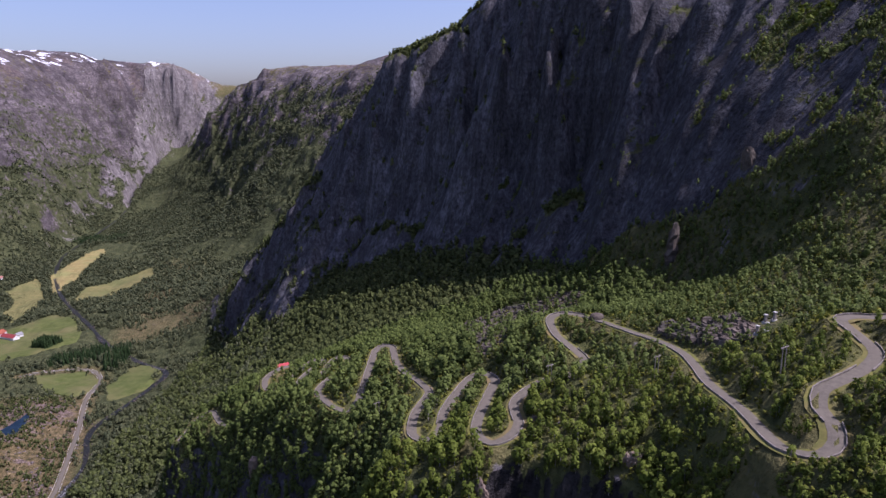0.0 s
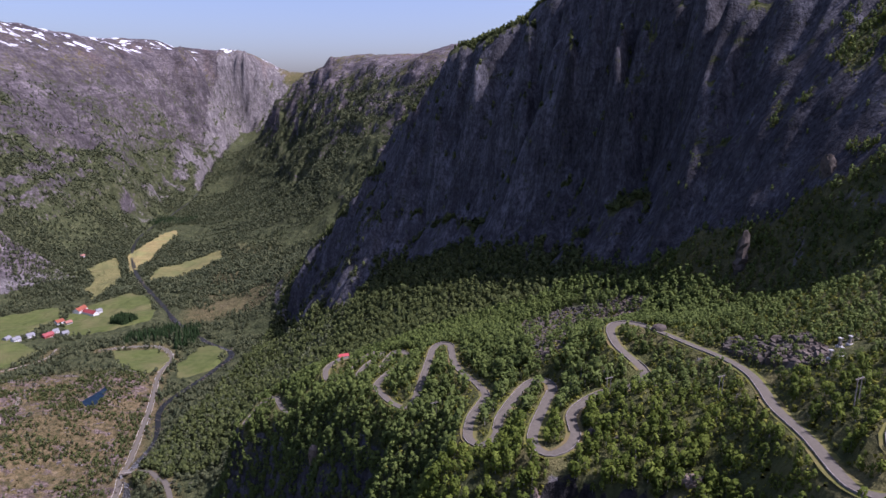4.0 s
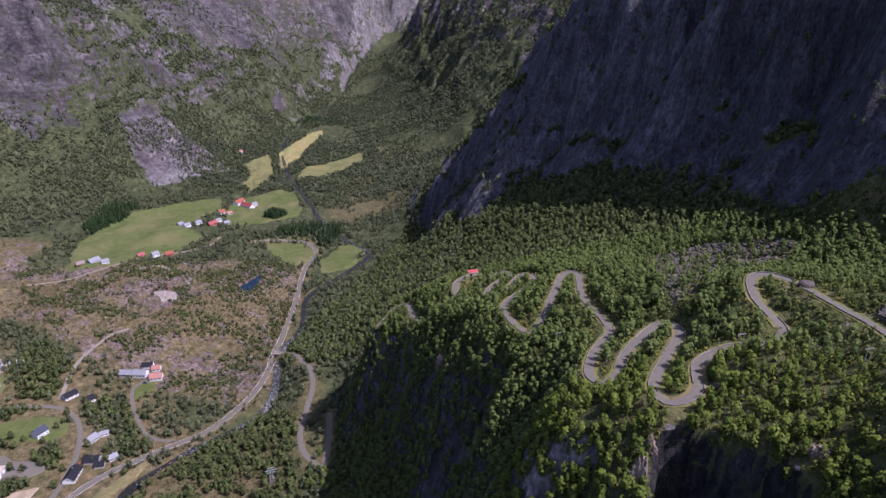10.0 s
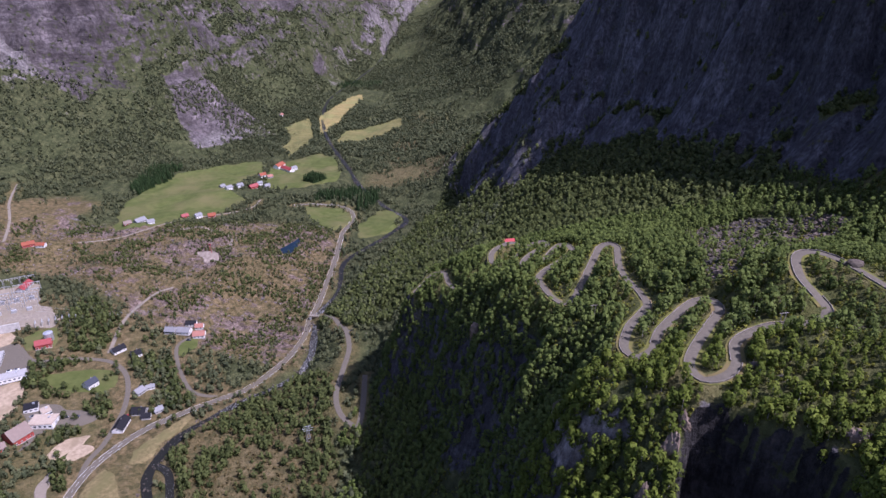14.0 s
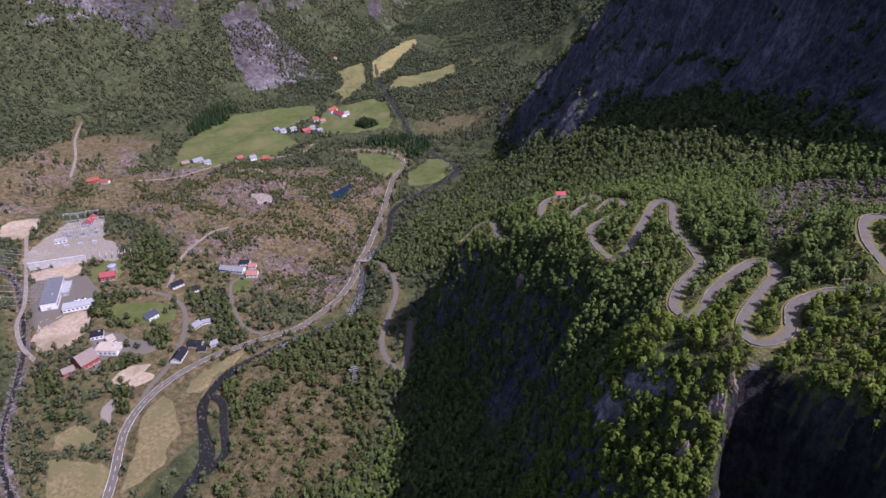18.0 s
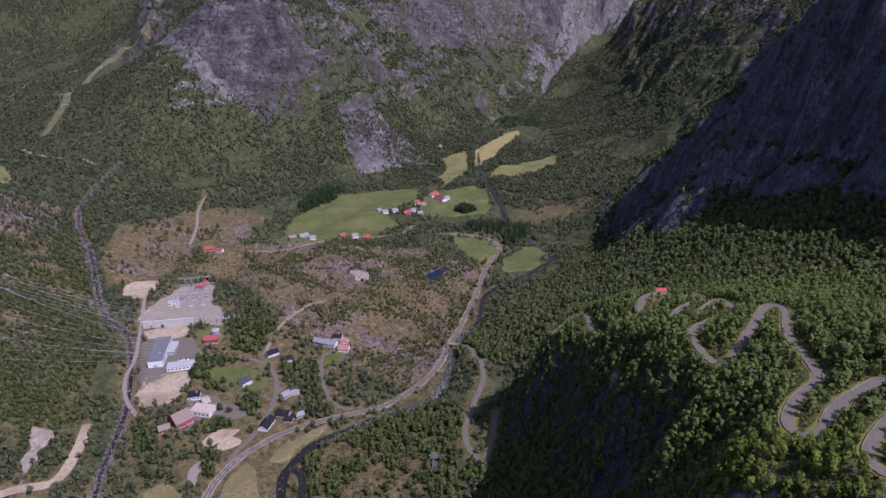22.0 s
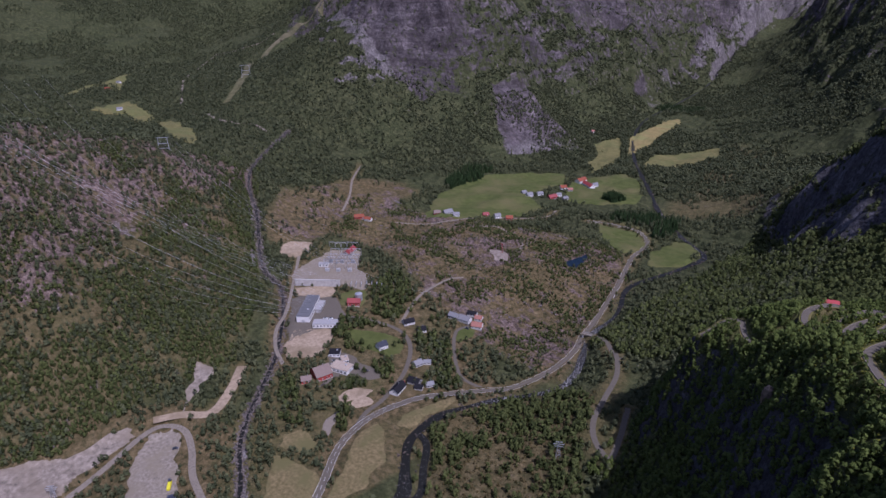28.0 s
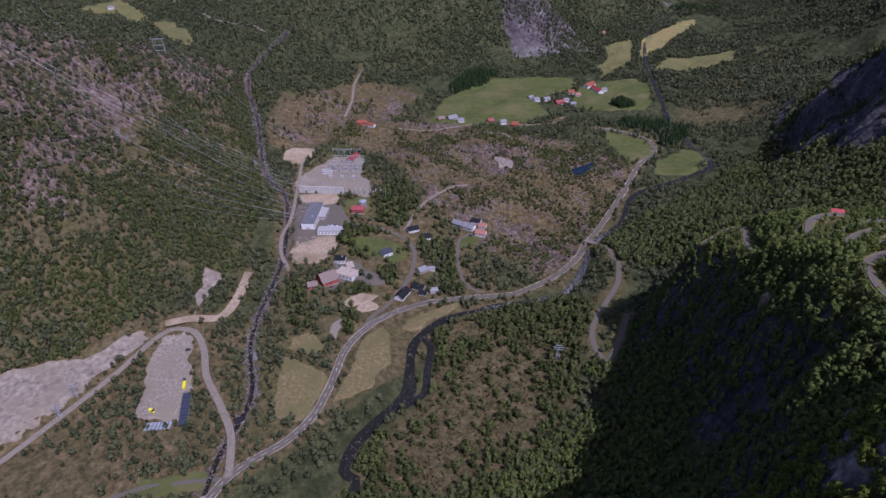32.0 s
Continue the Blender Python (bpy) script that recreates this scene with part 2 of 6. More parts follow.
def solve_land():
    pts = []
    for line in LAND.values():
        p = np.array(line, float)
        pts.append(p)
        if len(p) > 6:
            pts.append((p[1:] + p[:-1]) / 2)
    pts += [HAIRPINS[::14], LOOP[::7]]
    p = np.vstack(pts)
    keep = [0]
    for k in range(1, len(p)):
        if np.min(np.hypot(*(p[keep, :2] - p[k, :2]).T)) > 7:
            keep.append(k)
    p = p[keep]
    r = np.hypot(p[:, None, 0] - p[None, :, 0], p[:, None, 1] - p[None, :, 1])
    n = len(p)
    a = np.zeros((n + 1, n + 1))
    a[:n, :n], a[:n, n], a[n, :n] = -r - np.eye(n) * 0.5, 1, 1
    return p, np.linalg.solve(a, np.r_[p[:, 2], 0])


LP, LW = solve_land()


def land(x, y):
    shape = np.shape(x)
    x, y = np.ravel(x), np.ravel(y)
    out = np.empty(len(x))
    for k in range(0, len(x), 20000):
        s = slice(k, k + 20000)
        out[s] = -np.hypot(x[s, None] - LP[None, :, 0], y[s, None] - LP[None, :, 1]) @ LW[:-1] + LW[-1]
    return out.reshape(shape)


def slope_of(z):
    gy, gx = np.gradient(z, GY, GX)
    return np.hypot(gx, gy)


base = land(X, Y)
steep = smooth(slope_of(base), 0.45, 1.3)
far = smooth(np.hypot(X, Y), 300, 1500)
# buttresses and gullies: the sheet is read at places shifted sideways where it is steep
warp = (5 + 13 * far) * steep
WX = X + warp * (fbm(X, Y, 70, 4, 3) + 0.9 * vnoise(X, Y, 22, 9)) + warp * far * 1.6 * fbm(X, Y, 260, 3, 33)
WY = Y + warp * (fbm(X, Y, 70, 4, 13) + 0.9 * vnoise(X, Y, 22, 19)) + warp * far * 1.6 * fbm(X, Y, 260, 3, 43)
# pillars and clefts down the dark cliff
CLIFF = [(235, 165), (205, 265), (160, 340), (100, 430), (25, 530), (-85, 615), (-165, 680), (-285, 770), (-330, 960), (-60, 1090), (700, 900), (700, 100), (300, 60)]
cleft = steep * inside(X, Y, CLIFF)
along = 0.785 * Y - 0.62 * X + 9 * vnoise(X, Y, 60, 171)
push = cleft * (0.35 + 0.65 * smooth(Y, 390, 480)) * (18 * (np.abs(vnoise(along, 0.25 * base, 44, 172)) - 0.3) + 11 * (np.abs(vnoise(along, 0.3 * base, 19, 173)) - 0.3) + 6 * vnoise(along, 0.2 * base, 9, 174))
WX, WY = WX + 0.785 * push, WY + 0.62 * push
HZ = land(WX, WY)
crag = 1 - np.abs(fbm(X, Y, 46, 4, 23))
HZ += steep * (2.5 + 10 * far) * (crag - 0.55)
HZ += (1 - steep) * (0.9 + 5 * far) * fbm(X, Y, 60, 5, 5)
# stepped rock bands and green ledges on the great walls
tall = steep * smooth(np.hypot(X, Y), 850, 1300)
beat = 6.2832 * (HZ + 26 * fbm(X, Y, 240, 4, 201)) / (46 + 14 * vnoise(X, Y, 500, 202))
HZ += tall * (5.6 * np.sin(beat) + 2.4 * np.sin(2.3 * beat + 2 * vnoise(X, Y, 90, 203)))
HZ += tall * 9 * (0.5 - np.abs(fbm(X, Y, 85, 4, 204)))
# rocky knolls between the river and the farms
MOOR = [(-350, 480), (-300, 400), (-400, 400), (-520, 420), (-600, 440), (-680, 445), (-745, 425), (-850, 450), (-830, 560), (-640, 610), (-560, 660), (-440, 690), (-370, 610)]
MOOR_WEST = [(-743, 332), (-809, 364), (-893, 437), (-912, 550), (-894, 653), (-794, 647), (-780, 567), (-750, 483), (-725, 392)]
moor = (inside(X, Y, MOOR) | inside(X, Y, MOOR_WEST)).astype(float)
for _ in range(10):
    moor[1:-1, 1:-1] = (moor[1:-1, 1:-1] + moor[:-2, 1:-1] + moor[2:, 1:-1] + moor[1:-1, :-2] + moor[1:-1, 2:]) / 5
HZ += moor * (3.5 * fbm(X, Y, 75, 5, 8) + 2.0 * np.abs(fbm(X * 0.5 + Y * 0.2, Y * 1.4, 30, 3, 61)))


# ribs and gullies on the wooded face of the spur
road_d = near_line(X, Y, HAIRPINS)[0]
ribs = smooth(slope_of(base), 0.7, 1.2) * smooth(road_d, 9, 26) * (1 - smooth(np.hypot(X + 60, Y - 250), 170, 230))
u_, v_ = (X - Y) / 1.414, (X + Y) / 1.414
HZ -= ribs * (9 * np.clip(vnoise(u_, v_ * 0.25, 34, 151) + 0.15, 0, 1) + 5 * np.clip(vnoise(u_, v_ * 0.4, 15, 152), 0, 1))
HZ += 5.5 * np.exp(-(((X - 45) / 13) ** 2 + ((Y - 207) / 9) ** 2)) * smooth(road_d, 3, 9)
HZ += 6 * np.exp(-(((X + 37) / 6) ** 2 + ((Y - 298) / 10) ** 2)) * smooth(road_d, 2.5, 6)
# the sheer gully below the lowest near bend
GULLY = [(12, 178), (20, 180), (32, 176), (44, 170), (52, 160), (56, 144), (59, 118), (60, 90), (45, 45), (22, 45), (14, 90), (12, 120), (12.5, 150)]

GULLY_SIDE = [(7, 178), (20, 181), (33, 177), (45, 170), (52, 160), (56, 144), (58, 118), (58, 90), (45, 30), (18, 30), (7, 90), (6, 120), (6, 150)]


def depth_inside(x, y, poly):
    """How far points lie inside a polygon's edge."""
    edge = spline([(*p, 0) for p in poly + poly[:1]], 1.5)
    wob = 2.2 * vnoise(x, y, 11, 141) + 1.2 * vnoise(x, y, 4.5, 142)
    return np.where(inside(x, y, poly), near_line(x, y, edge)[0], 0) + np.where(inside(x, y, poly), wob, 0)


gully = smooth(depth_inside(X, Y, GULLY), 0.5, 9)
HZ -= 105 * gully


def grade(line, half, blend, drop=0.0):
    """Level the ground along a line."""
    global HZ
    d, h = near_line(X, Y, line)
    w = 1 - smooth(d, half, half + blend)
    HZ = HZ * (1 - w) + (h - drop) * w


# the valley's roads and plots, x, y
MAIN_ROAD = [(-296, 41), (-302, 54), (-311, 73), (-313, 90), (-313, 116), (-321, 143), (-338, 168), (-366, 201), (-378, 227), (-382, 253), (-377, 287), (-363, 316), (-346, 344), (-333, 363), (-326, 392), (-325, 425), (-332, 460), (-344, 487), (-349, 507), (-357, 532), (-371, 572), (-395, 632), (-419, 692), (-434, 749), (-467, 777), (-508, 766), (-534, 746)]
VILLAGE_ROAD = [(-381, 230), (-390, 246), (-396, 269), (-416, 307), (-444, 337), (-470, 349), (-492, 347), (-517, 336), (-540, 321), (-570, 330)]
KNOLL_TRACK = [(-489, 359), (-517, 406), (-523, 455), (-514, 475)]
HOUSE_LANE = [(-438, 416), (-441, 401), (-434, 388), (-410, 366), (-381, 346), (-365, 343), (-347, 347)]
PLANT_ROAD = [(-501, 225), (-531, 233), (-561, 250), (-587, 275), (-638, 312), (-699, 355)]
WORKS_ROAD = [(-428, -47), (-432, -34), (-446, 5), (-462, 49), (-481, 91), (-479, 107), (-464, 116), (-439, 112), (-412, 102), (-376, 97), (-345, 91), (-322, 80), (-310, 73)]
SIDE_LANE = [(-352, -11), (-352, 2), (-342, 30), (-325, 53), (-311, 72)]
FARM_LANE = [(-718, 526), (-679, 560), (-647, 632), (-590, 708), (-596, 750)]
TRACK_NORTH = [(-802, 488), (-850, 534), (-910, 580), (-973, 641)]
SANDY_ROAD = [(-490, 100), (-483, 120), (-470, 141), (-490, 167), (-519, 192)]

PLOTS = {
    "field_big": [(-702, 570), (-758, 635), (-792, 699), (-797, 796), (-773, 889), (-735, 943), (-689, 886), (-682, 787), (-617, 743), (-622, 675), (-660, 610)],
    "field_farm": [(-666, 857), (-689, 934), (-645, 1012), (-575, 952), (-541, 891), (-557, 851), (-585, 828), (-621, 816)],
    "field_bend": [(-518, 750), (-471, 769), (-432, 744), (-426, 690), (-449, 689), (-495, 723)],
    "field_river": [(-414, 726), (-409, 786), (-374, 778), (-360, 724), (-387, 681)],
    "field_tan": [(-716, 1121), (-785, 1229), (-819, 1363), (-839, 1509), (-806, 1475), (-727, 1217)],
    "field_far": [(-661, 1083), (-676, 1157), (-603, 1273), (-559, 1200), (-615, 1099)],
    "meadow_upper": [(-822, 1150), (-800, 1215), (-735, 1125), (-702, 1060), (-703, 995), (-745, 1025), (-765, 1085)],
    "meadow_tan": [(-393, 159), (-364, 175), (-345, 173), (-326, 144), (-330, 125), (-343, 123)],
    "pond": [(-459, 600), (-458, 615), (-455, 643), (-441, 606), (-447, 591)],
    "yard_dark": [(-465, 248), (-492, 277), (-450, 288), (-425, 291), (-426, 278), (-450, 262), (-447, 231)],
    "yard_plant": [(-530, 244), (-613, 300), (-583, 334), (-548, 323), (-522, 302), (-529, 279)],
    "sand_north": [(-710, 336), (-741, 354), (-727, 387), (-709, 378), (-696, 346)],
    "bare_knoll": [(-545, 549), (-552, 560), (-533, 566), (-519, 560), (-508, 546), (-522, 537), (-530, 545)],
    "yard_sand": [(-530, 240), (-546, 262), (-534, 282), (-518, 296), (-499, 276), (-492, 254), (-508, 234)],
    "gravel_heap": [(-536, 153), (-543, 163), (-528, 168), (-505, 146), (-490, 128), (-482, 122), (-497, 130)],
    "quarry": [(-516, -30), (-516, -10), (-503, 20), (-494, 42), (-496, 80), (-484, 86), (-469, 45), (-453, 5), (-443, -30), (-430, -70), (-500, -70)],
    "gravel_pad": [(-478, 92), (-474, 113), (-448, 107), (-432, 97), (-383, 78), (-383, 64), (-404, 45), (-420, 54), (-440, 63), (-460, 76)],
    "lawn": [(-512, 302), (-510, 317), (-484, 332), (-461, 338), (-445, 328), (-442, 314), (-462, 306), (-488, 297)],
    "meadow_sand": [(-325, 163), (-346, 194), (-366, 220), (-372, 248), (-342, 232), (-327, 215), (-316, 182)],
    "bank_sand": [(-366, 275), (-360, 305), (-350, 318), (-352, 290), (-352, 262), (-360, 255)],
    "switch_pad": [(-676, 340), (-646, 318), (-600, 352), (-566, 367), (-590, 390), (-623, 397), (-664, 428), (-690, 406), (-682, 362)],
    "sand_lane": [(-407, 240), (-412, 254), (-402, 262), (-397, 257), (-399, 245)],
    "meadow_clear": [(-412, 174), (-406, 188), (-381, 192), (-375, 185), (-397, 167)],
    "gravel_pull": [(-395, 205), (-406, 218), (-408, 230), (-398, 222), (-391, 212), (-384, 204)],
    "sand_dirt": [(-428, 237), (-426, 258), (-414, 270), (-408, 262), (-411, 241), (-418, 235)],
    "sand_bank": [(-619, 303), (-632, 314), (-606, 345), (-585, 335), (-594, 317)],
    "lawn_red": [(-561, 329), (-585, 346), (-570, 365), (-557, 364), (-543, 344)],
    "lawn_junction": [(-351, 28), (-323, 67), (-313, 68), (-314, 53), (-324, 39), (-340, 22)],
    "lawn_house": [(-427, 387), (-439, 400), (-433, 416), (-421, 402), (-419, 387)],
}
# houses: x, y, turn, length, width, wall height, colours
HOUSES = [
    (-397, 285, 113, 15.2, 9.0, 3.4, 'white_black'),
    (-396, 304, 21, 11.5, 8.0, 2.8, 'grey_black'),
    (-386, 301, 32, 7.0, 6.0, 2.5, 'grey_black'),
    (-383, 311, 65, 7.0, 6.0, 2.6, 'grey_grey'),
    (-418, 325, 85, 8.2, 8.0, 2.8, 'grey_grey'),
    (-414, 334, 49, 7.0, 5.0, 2.5, 'white_grey'),
    (-463, 315, 83, 9.9, 9.0, 4.5, 'white_blue'),
    (-484, 366, 74, 12.0, 8.0, 3.2, 'white_black'),
    (-464, 368, 60, 8.8, 8.0, 3.2, 'white_black'),
    (-460, 411, 15, 10.9, 8.0, 3.2, 'grey_grey'),
    (-448, 416, 17, 13.0, 9.0, 3.2, 'white_grey'),
    (-449, 428, 28, 10.1, 7.0, 2.8, 'white_black'),
    (-432, 419, 31, 11.2, 9.0, 3.2, 'white_brick'),
    (-440, 429, 29, 7.7, 7.0, 2.8, 'white_brick'),
    (-462, 244, 83, 15.5, 17.0, 5.0, 'red_brown'),
    (-462, 228, 64, 9.0, 8.0, 3.5, 'red_brown'),
    (-670, 414, 117, 20.7, 9.0, 4.0, 'grey_red'),
    (-551, 341, 45, 13.8, 9.0, 4.5, 'red_red'),
    (-676, 776, 71, 10.0, 8.0, 4.0, 'white_grey'),
    (-672, 798, 63, 10.0, 8.0, 4.0, 'white_grey'),
    (-653, 808, 72, 14.7, 9.0, 4.0, 'red_red'),
    (-670, 857, 65, 11.0, 9.0, 4.0, 'white_orange'),
    (-656, 858, 60, 9.0, 7.0, 3.5, 'grey_brick'),
    (-676, 915, 90, 21.4, 11.0, 5.0, 'white_orange'),
    (-653, 907, -21, 27.5, 10.0, 4.5, 'white_red'),
    (-645, 915, 63, 9.0, 8.0, 4.0, 'white_grey'),
    (-654, 826, 60, 8.0, 7.0, 3.5, 'white_grey'),
    (-689, 776, 83, 9.0, 7.0, 3.0, 'grey_grey'),
    (-632, 816, 68, 9.0, 7.0, 3.5, 'grey_grey'),
    (-674, 608, 56, 9.0, 8.0, 4.2, 'white_grey'),
    (-691, 606, 79, 14.6, 10.0, 3.6, 'grey_grey'),
    (-702, 594, 60, 10.0, 8.0, 3.2, 'red_brown'),
    (-648, 645, 62, 9.0, 7.0, 3.4, 'red_red'),
    (-632, 654, 66, 9.0, 8.0, 4.0, 'white_grey'),
    (-615, 662, 49, 10.0, 8.0, 3.4, 'red_orange'),
    (-759, 490, 56, 14.0, 8.0, 4.0, 'red_orange'),
    (-743, 495, 26, 10.6, 7.0, 3.2, 'white_orange'),
    (-859, 1192, 88, 10.0, 7.0, 3.5, 'white_brick'),
    (-352, 101, 89, 6.0, 5.0, 2.6, 'grey_black'),
    (-1771, 430, 40, 13, 8, 4, 'red_orange'),
    (-1850, 480, 20, 12, 8, 4, 'white_grey'),
    (-1535, 389, 60, 11, 8, 4, 'white_grey'),
]
FLATS = [
    (-458, 264, 25, 19.6, 13.0, 4.5, 'white_tan'),
    (-468, 274, 67, 6.9, 9.0, 4.0, 'white_tan'),
    (-484, 273, 49, 10.6, 10.0, 3.6, 'white_black'),
    (-572, 295, -44, 49.2, 14.0, 7.5, 'white_slate'),
    (-570, 308, -46, 21.9, 7.0, 4.0, 'grey_pale'),
    (-534, 293, 49, 25.3, 11.0, 4.0, 'white_pale'),
    (-658, 367, 49, 11.8, 6.0, 4.0, 'white_pale'),
]

# dense groves round the hamlet
GROVES = [[(-536, 323), (-497, 346), (-488, 339), (-524, 314)], [(-451, 297), (-430, 306), (-409, 289), (-427, 280)], [(-520, 312), (-483, 286), (-462, 296), (-478, 300)], [(-528, 345), (-565, 376), (-585, 424), (-532, 413), (-494, 385), (-503, 354)], [(-515, 286), (-540, 312), (-516, 326), (-478, 323), (-480, 301)],
          [(-420, 179), (-482, 214), (-478, 223), (-407, 194)], [(-371, 308), (-421, 353), (-432, 381), (-414, 377), (-357, 323)],
          [(-383, 210), (-413, 231), (-408, 240), (-381, 223)], [(-457, 353), (-452, 376), (-423, 366), (-422, 343)], [(-425, 245), (-439, 264), (-423, 268), (-415, 257)]]



def ground_z(x, y):
    """Height of the ground sheet."""
    x, y = np.asarray(x, float), np.asarray(y, float)
    i = np.clip(np.searchsorted(GX, x) - 1, 0, len(GX) - 2)
    j = np.clip(np.searchsorted(GY, y) - 1, 0, len(GY) - 2)
    u, v = (x - GX[i]) / (GX[i + 1] - GX[i]), (y - GY[j]) / (GY[j + 1] - GY[j])
    # the sheet's quads are split from lower left to upper right
    a, b, c, d = HZ[j, i], HZ[j, i + 1], HZ[j + 1, i + 1], HZ[j + 1, i]
    return np.where(u > v, a + u * (b - a) + v * (c - b), a + v * (d - a) + u * (c - d))


def valley_line(points, step=4.0):
    """A valley road with a smoothed height of its own."""
    p = spline([(x, y, 0) for x, y in points], step)
    z = ground_z(p[:, 0], p[:, 1])
    k = np.ones(15) / 15
    p[:, 2] = np.convolve(np.pad(z, 7, mode="edge"), k, "valid")
    return p


for name, poly in PLOTS.items():
    level = {"pond": 0.0}.get(name, 0.15)
    m = inside(X, Y, poly).astype(float)
    for _ in range(3):
        m[1:-1, 1:-1] = (m[1:-1, 1:-1] + m[:-2, 1:-1] + m[2:, 1:-1] + m[1:-1, :-2] + m[1:-1, 2:]) / 5
    mean = ground_z(*np.array(poly, float).T).mean()
    if name.startswith("field") or name.startswith("meadow"):
        continue
    HZ = HZ * (1 - m) + (mean - level) * m
LINES = {}
for name, pts in (("main", MAIN_ROAD), ("village", VILLAGE_ROAD), ("knoll", KNOLL_TRACK), ("house", HOUSE_LANE), ("plant", PLANT_ROAD),
                  ("sandy", SANDY_ROAD), ("works", WORKS_ROAD), ("side", SIDE_LANE), ("farm", FARM_LANE), ("north", TRACK_NORTH)):
    LINES[name] = valley_line(pts)
for name, half in (("sandy", 4), ("north", 2), ("farm", 2), ("knoll", 2.5), ("house", 2.5), ("plant", 3), ("side", 2.5), ("works", 4), ("village", 4), ("main", 5)):
    grade(LINES[name], half, 6, 0.15)
BRANCH = spline([(-341, 262, -3), (-325, 259, -3), (-306, 240, -4), (-288, 222, -4), (-287, 205, -4), (-290, 190, -4)], 4.0)
grade(STREAM, 3.0, 9, 1.6)
grade(RIVER, 4.5, 6, 2.2)
grade(BRANCH, 3.5, 5, 2.2)
grade(LINES["main"], 3.2, 2.5, 0.15)
grade(HAIRPINS, 3.2, 5, 0.2)
grade(LOOP, 3.2, 12, 0.2)

# ---- materials ----


def material(name):
    m = bpy.data.materials.new(name)
    m.use_nodes = True
    return m, m.node_tree.nodes, m.node_tree.links, m.node_tree.nodes["Principled BSDF"]


def tex(nodes, links, scale, detail=6.0, coords="Object", rough=0.6, stretch=None):
    n = nodes.new("ShaderNodeTexNoise")
    n.inputs["Scale"].default_value, n.inputs["Detail"].default_value, n.inputs["Roughness"].default_value = scale, detail, rough
    c = nodes.new("ShaderNodeTexCoord")
    if stretch:
        mp = nodes.new("ShaderNodeMapping")
        mp.inputs["Scale"].default_value = stretch
        links.new(c.outputs[coords], mp.inputs[0])
        links.new(mp.outputs[0], n.inputs["Vector"])
    else:
        links.new(c.outputs[coords], n.inputs["Vector"])
    return n.outputs["Fac"]


def ramp(nodes, links, fac, stops):
    r = nodes.new("ShaderNodeValToRGB")
    while len(r.color_ramp.elements) < len(stops):
        r.color_ramp.elements.new(0.5)
    for e, (p, c) in zip(r.color_ramp.elements, stops):
        e.position, e.color = p, (*c, 1) if len(c) == 3 else c
    links.new(fac, r.inputs[0])
    return r.outputs["Color"]


def mix(nodes, links, fac, a, b, kind="MIX"):
    n = nodes.new("ShaderNodeMix")
    n.data_type, n.blend_type = "RGBA", kind
    for sock, v in ((n.inputs[0], fac), (n.inputs[6], a), (n.inputs[7], b)):
        if hasattr(v, "links"):
            links.new(v, sock)
        else:
            sock.default_value = v if isinstance(v, float) else (*v, 1)
    return n.outputs[2]


def calc(nodes, links, op, a, b=0.0, clamp=False):
    n = nodes.new("ShaderNodeMath")
    n.operation, n.use_clamp = op, clamp
    for sock, v in zip(n.inputs, (a, b)):
        if hasattr(v, "links"):
            links.new(v, sock)
        else:
            sock.default_value = v
    return n.outputs[0]


def relief(nodes, links, bsdf, height, strength, distance):
    b = nodes.new("ShaderNodeBump")
    b.inputs["Strength"].default_value, b.inputs["Distance"].default_value = strength, distance
    links.new(height, b.inputs["Height"])
    links.new(b.outputs[0], bsdf.inputs["Normal"])


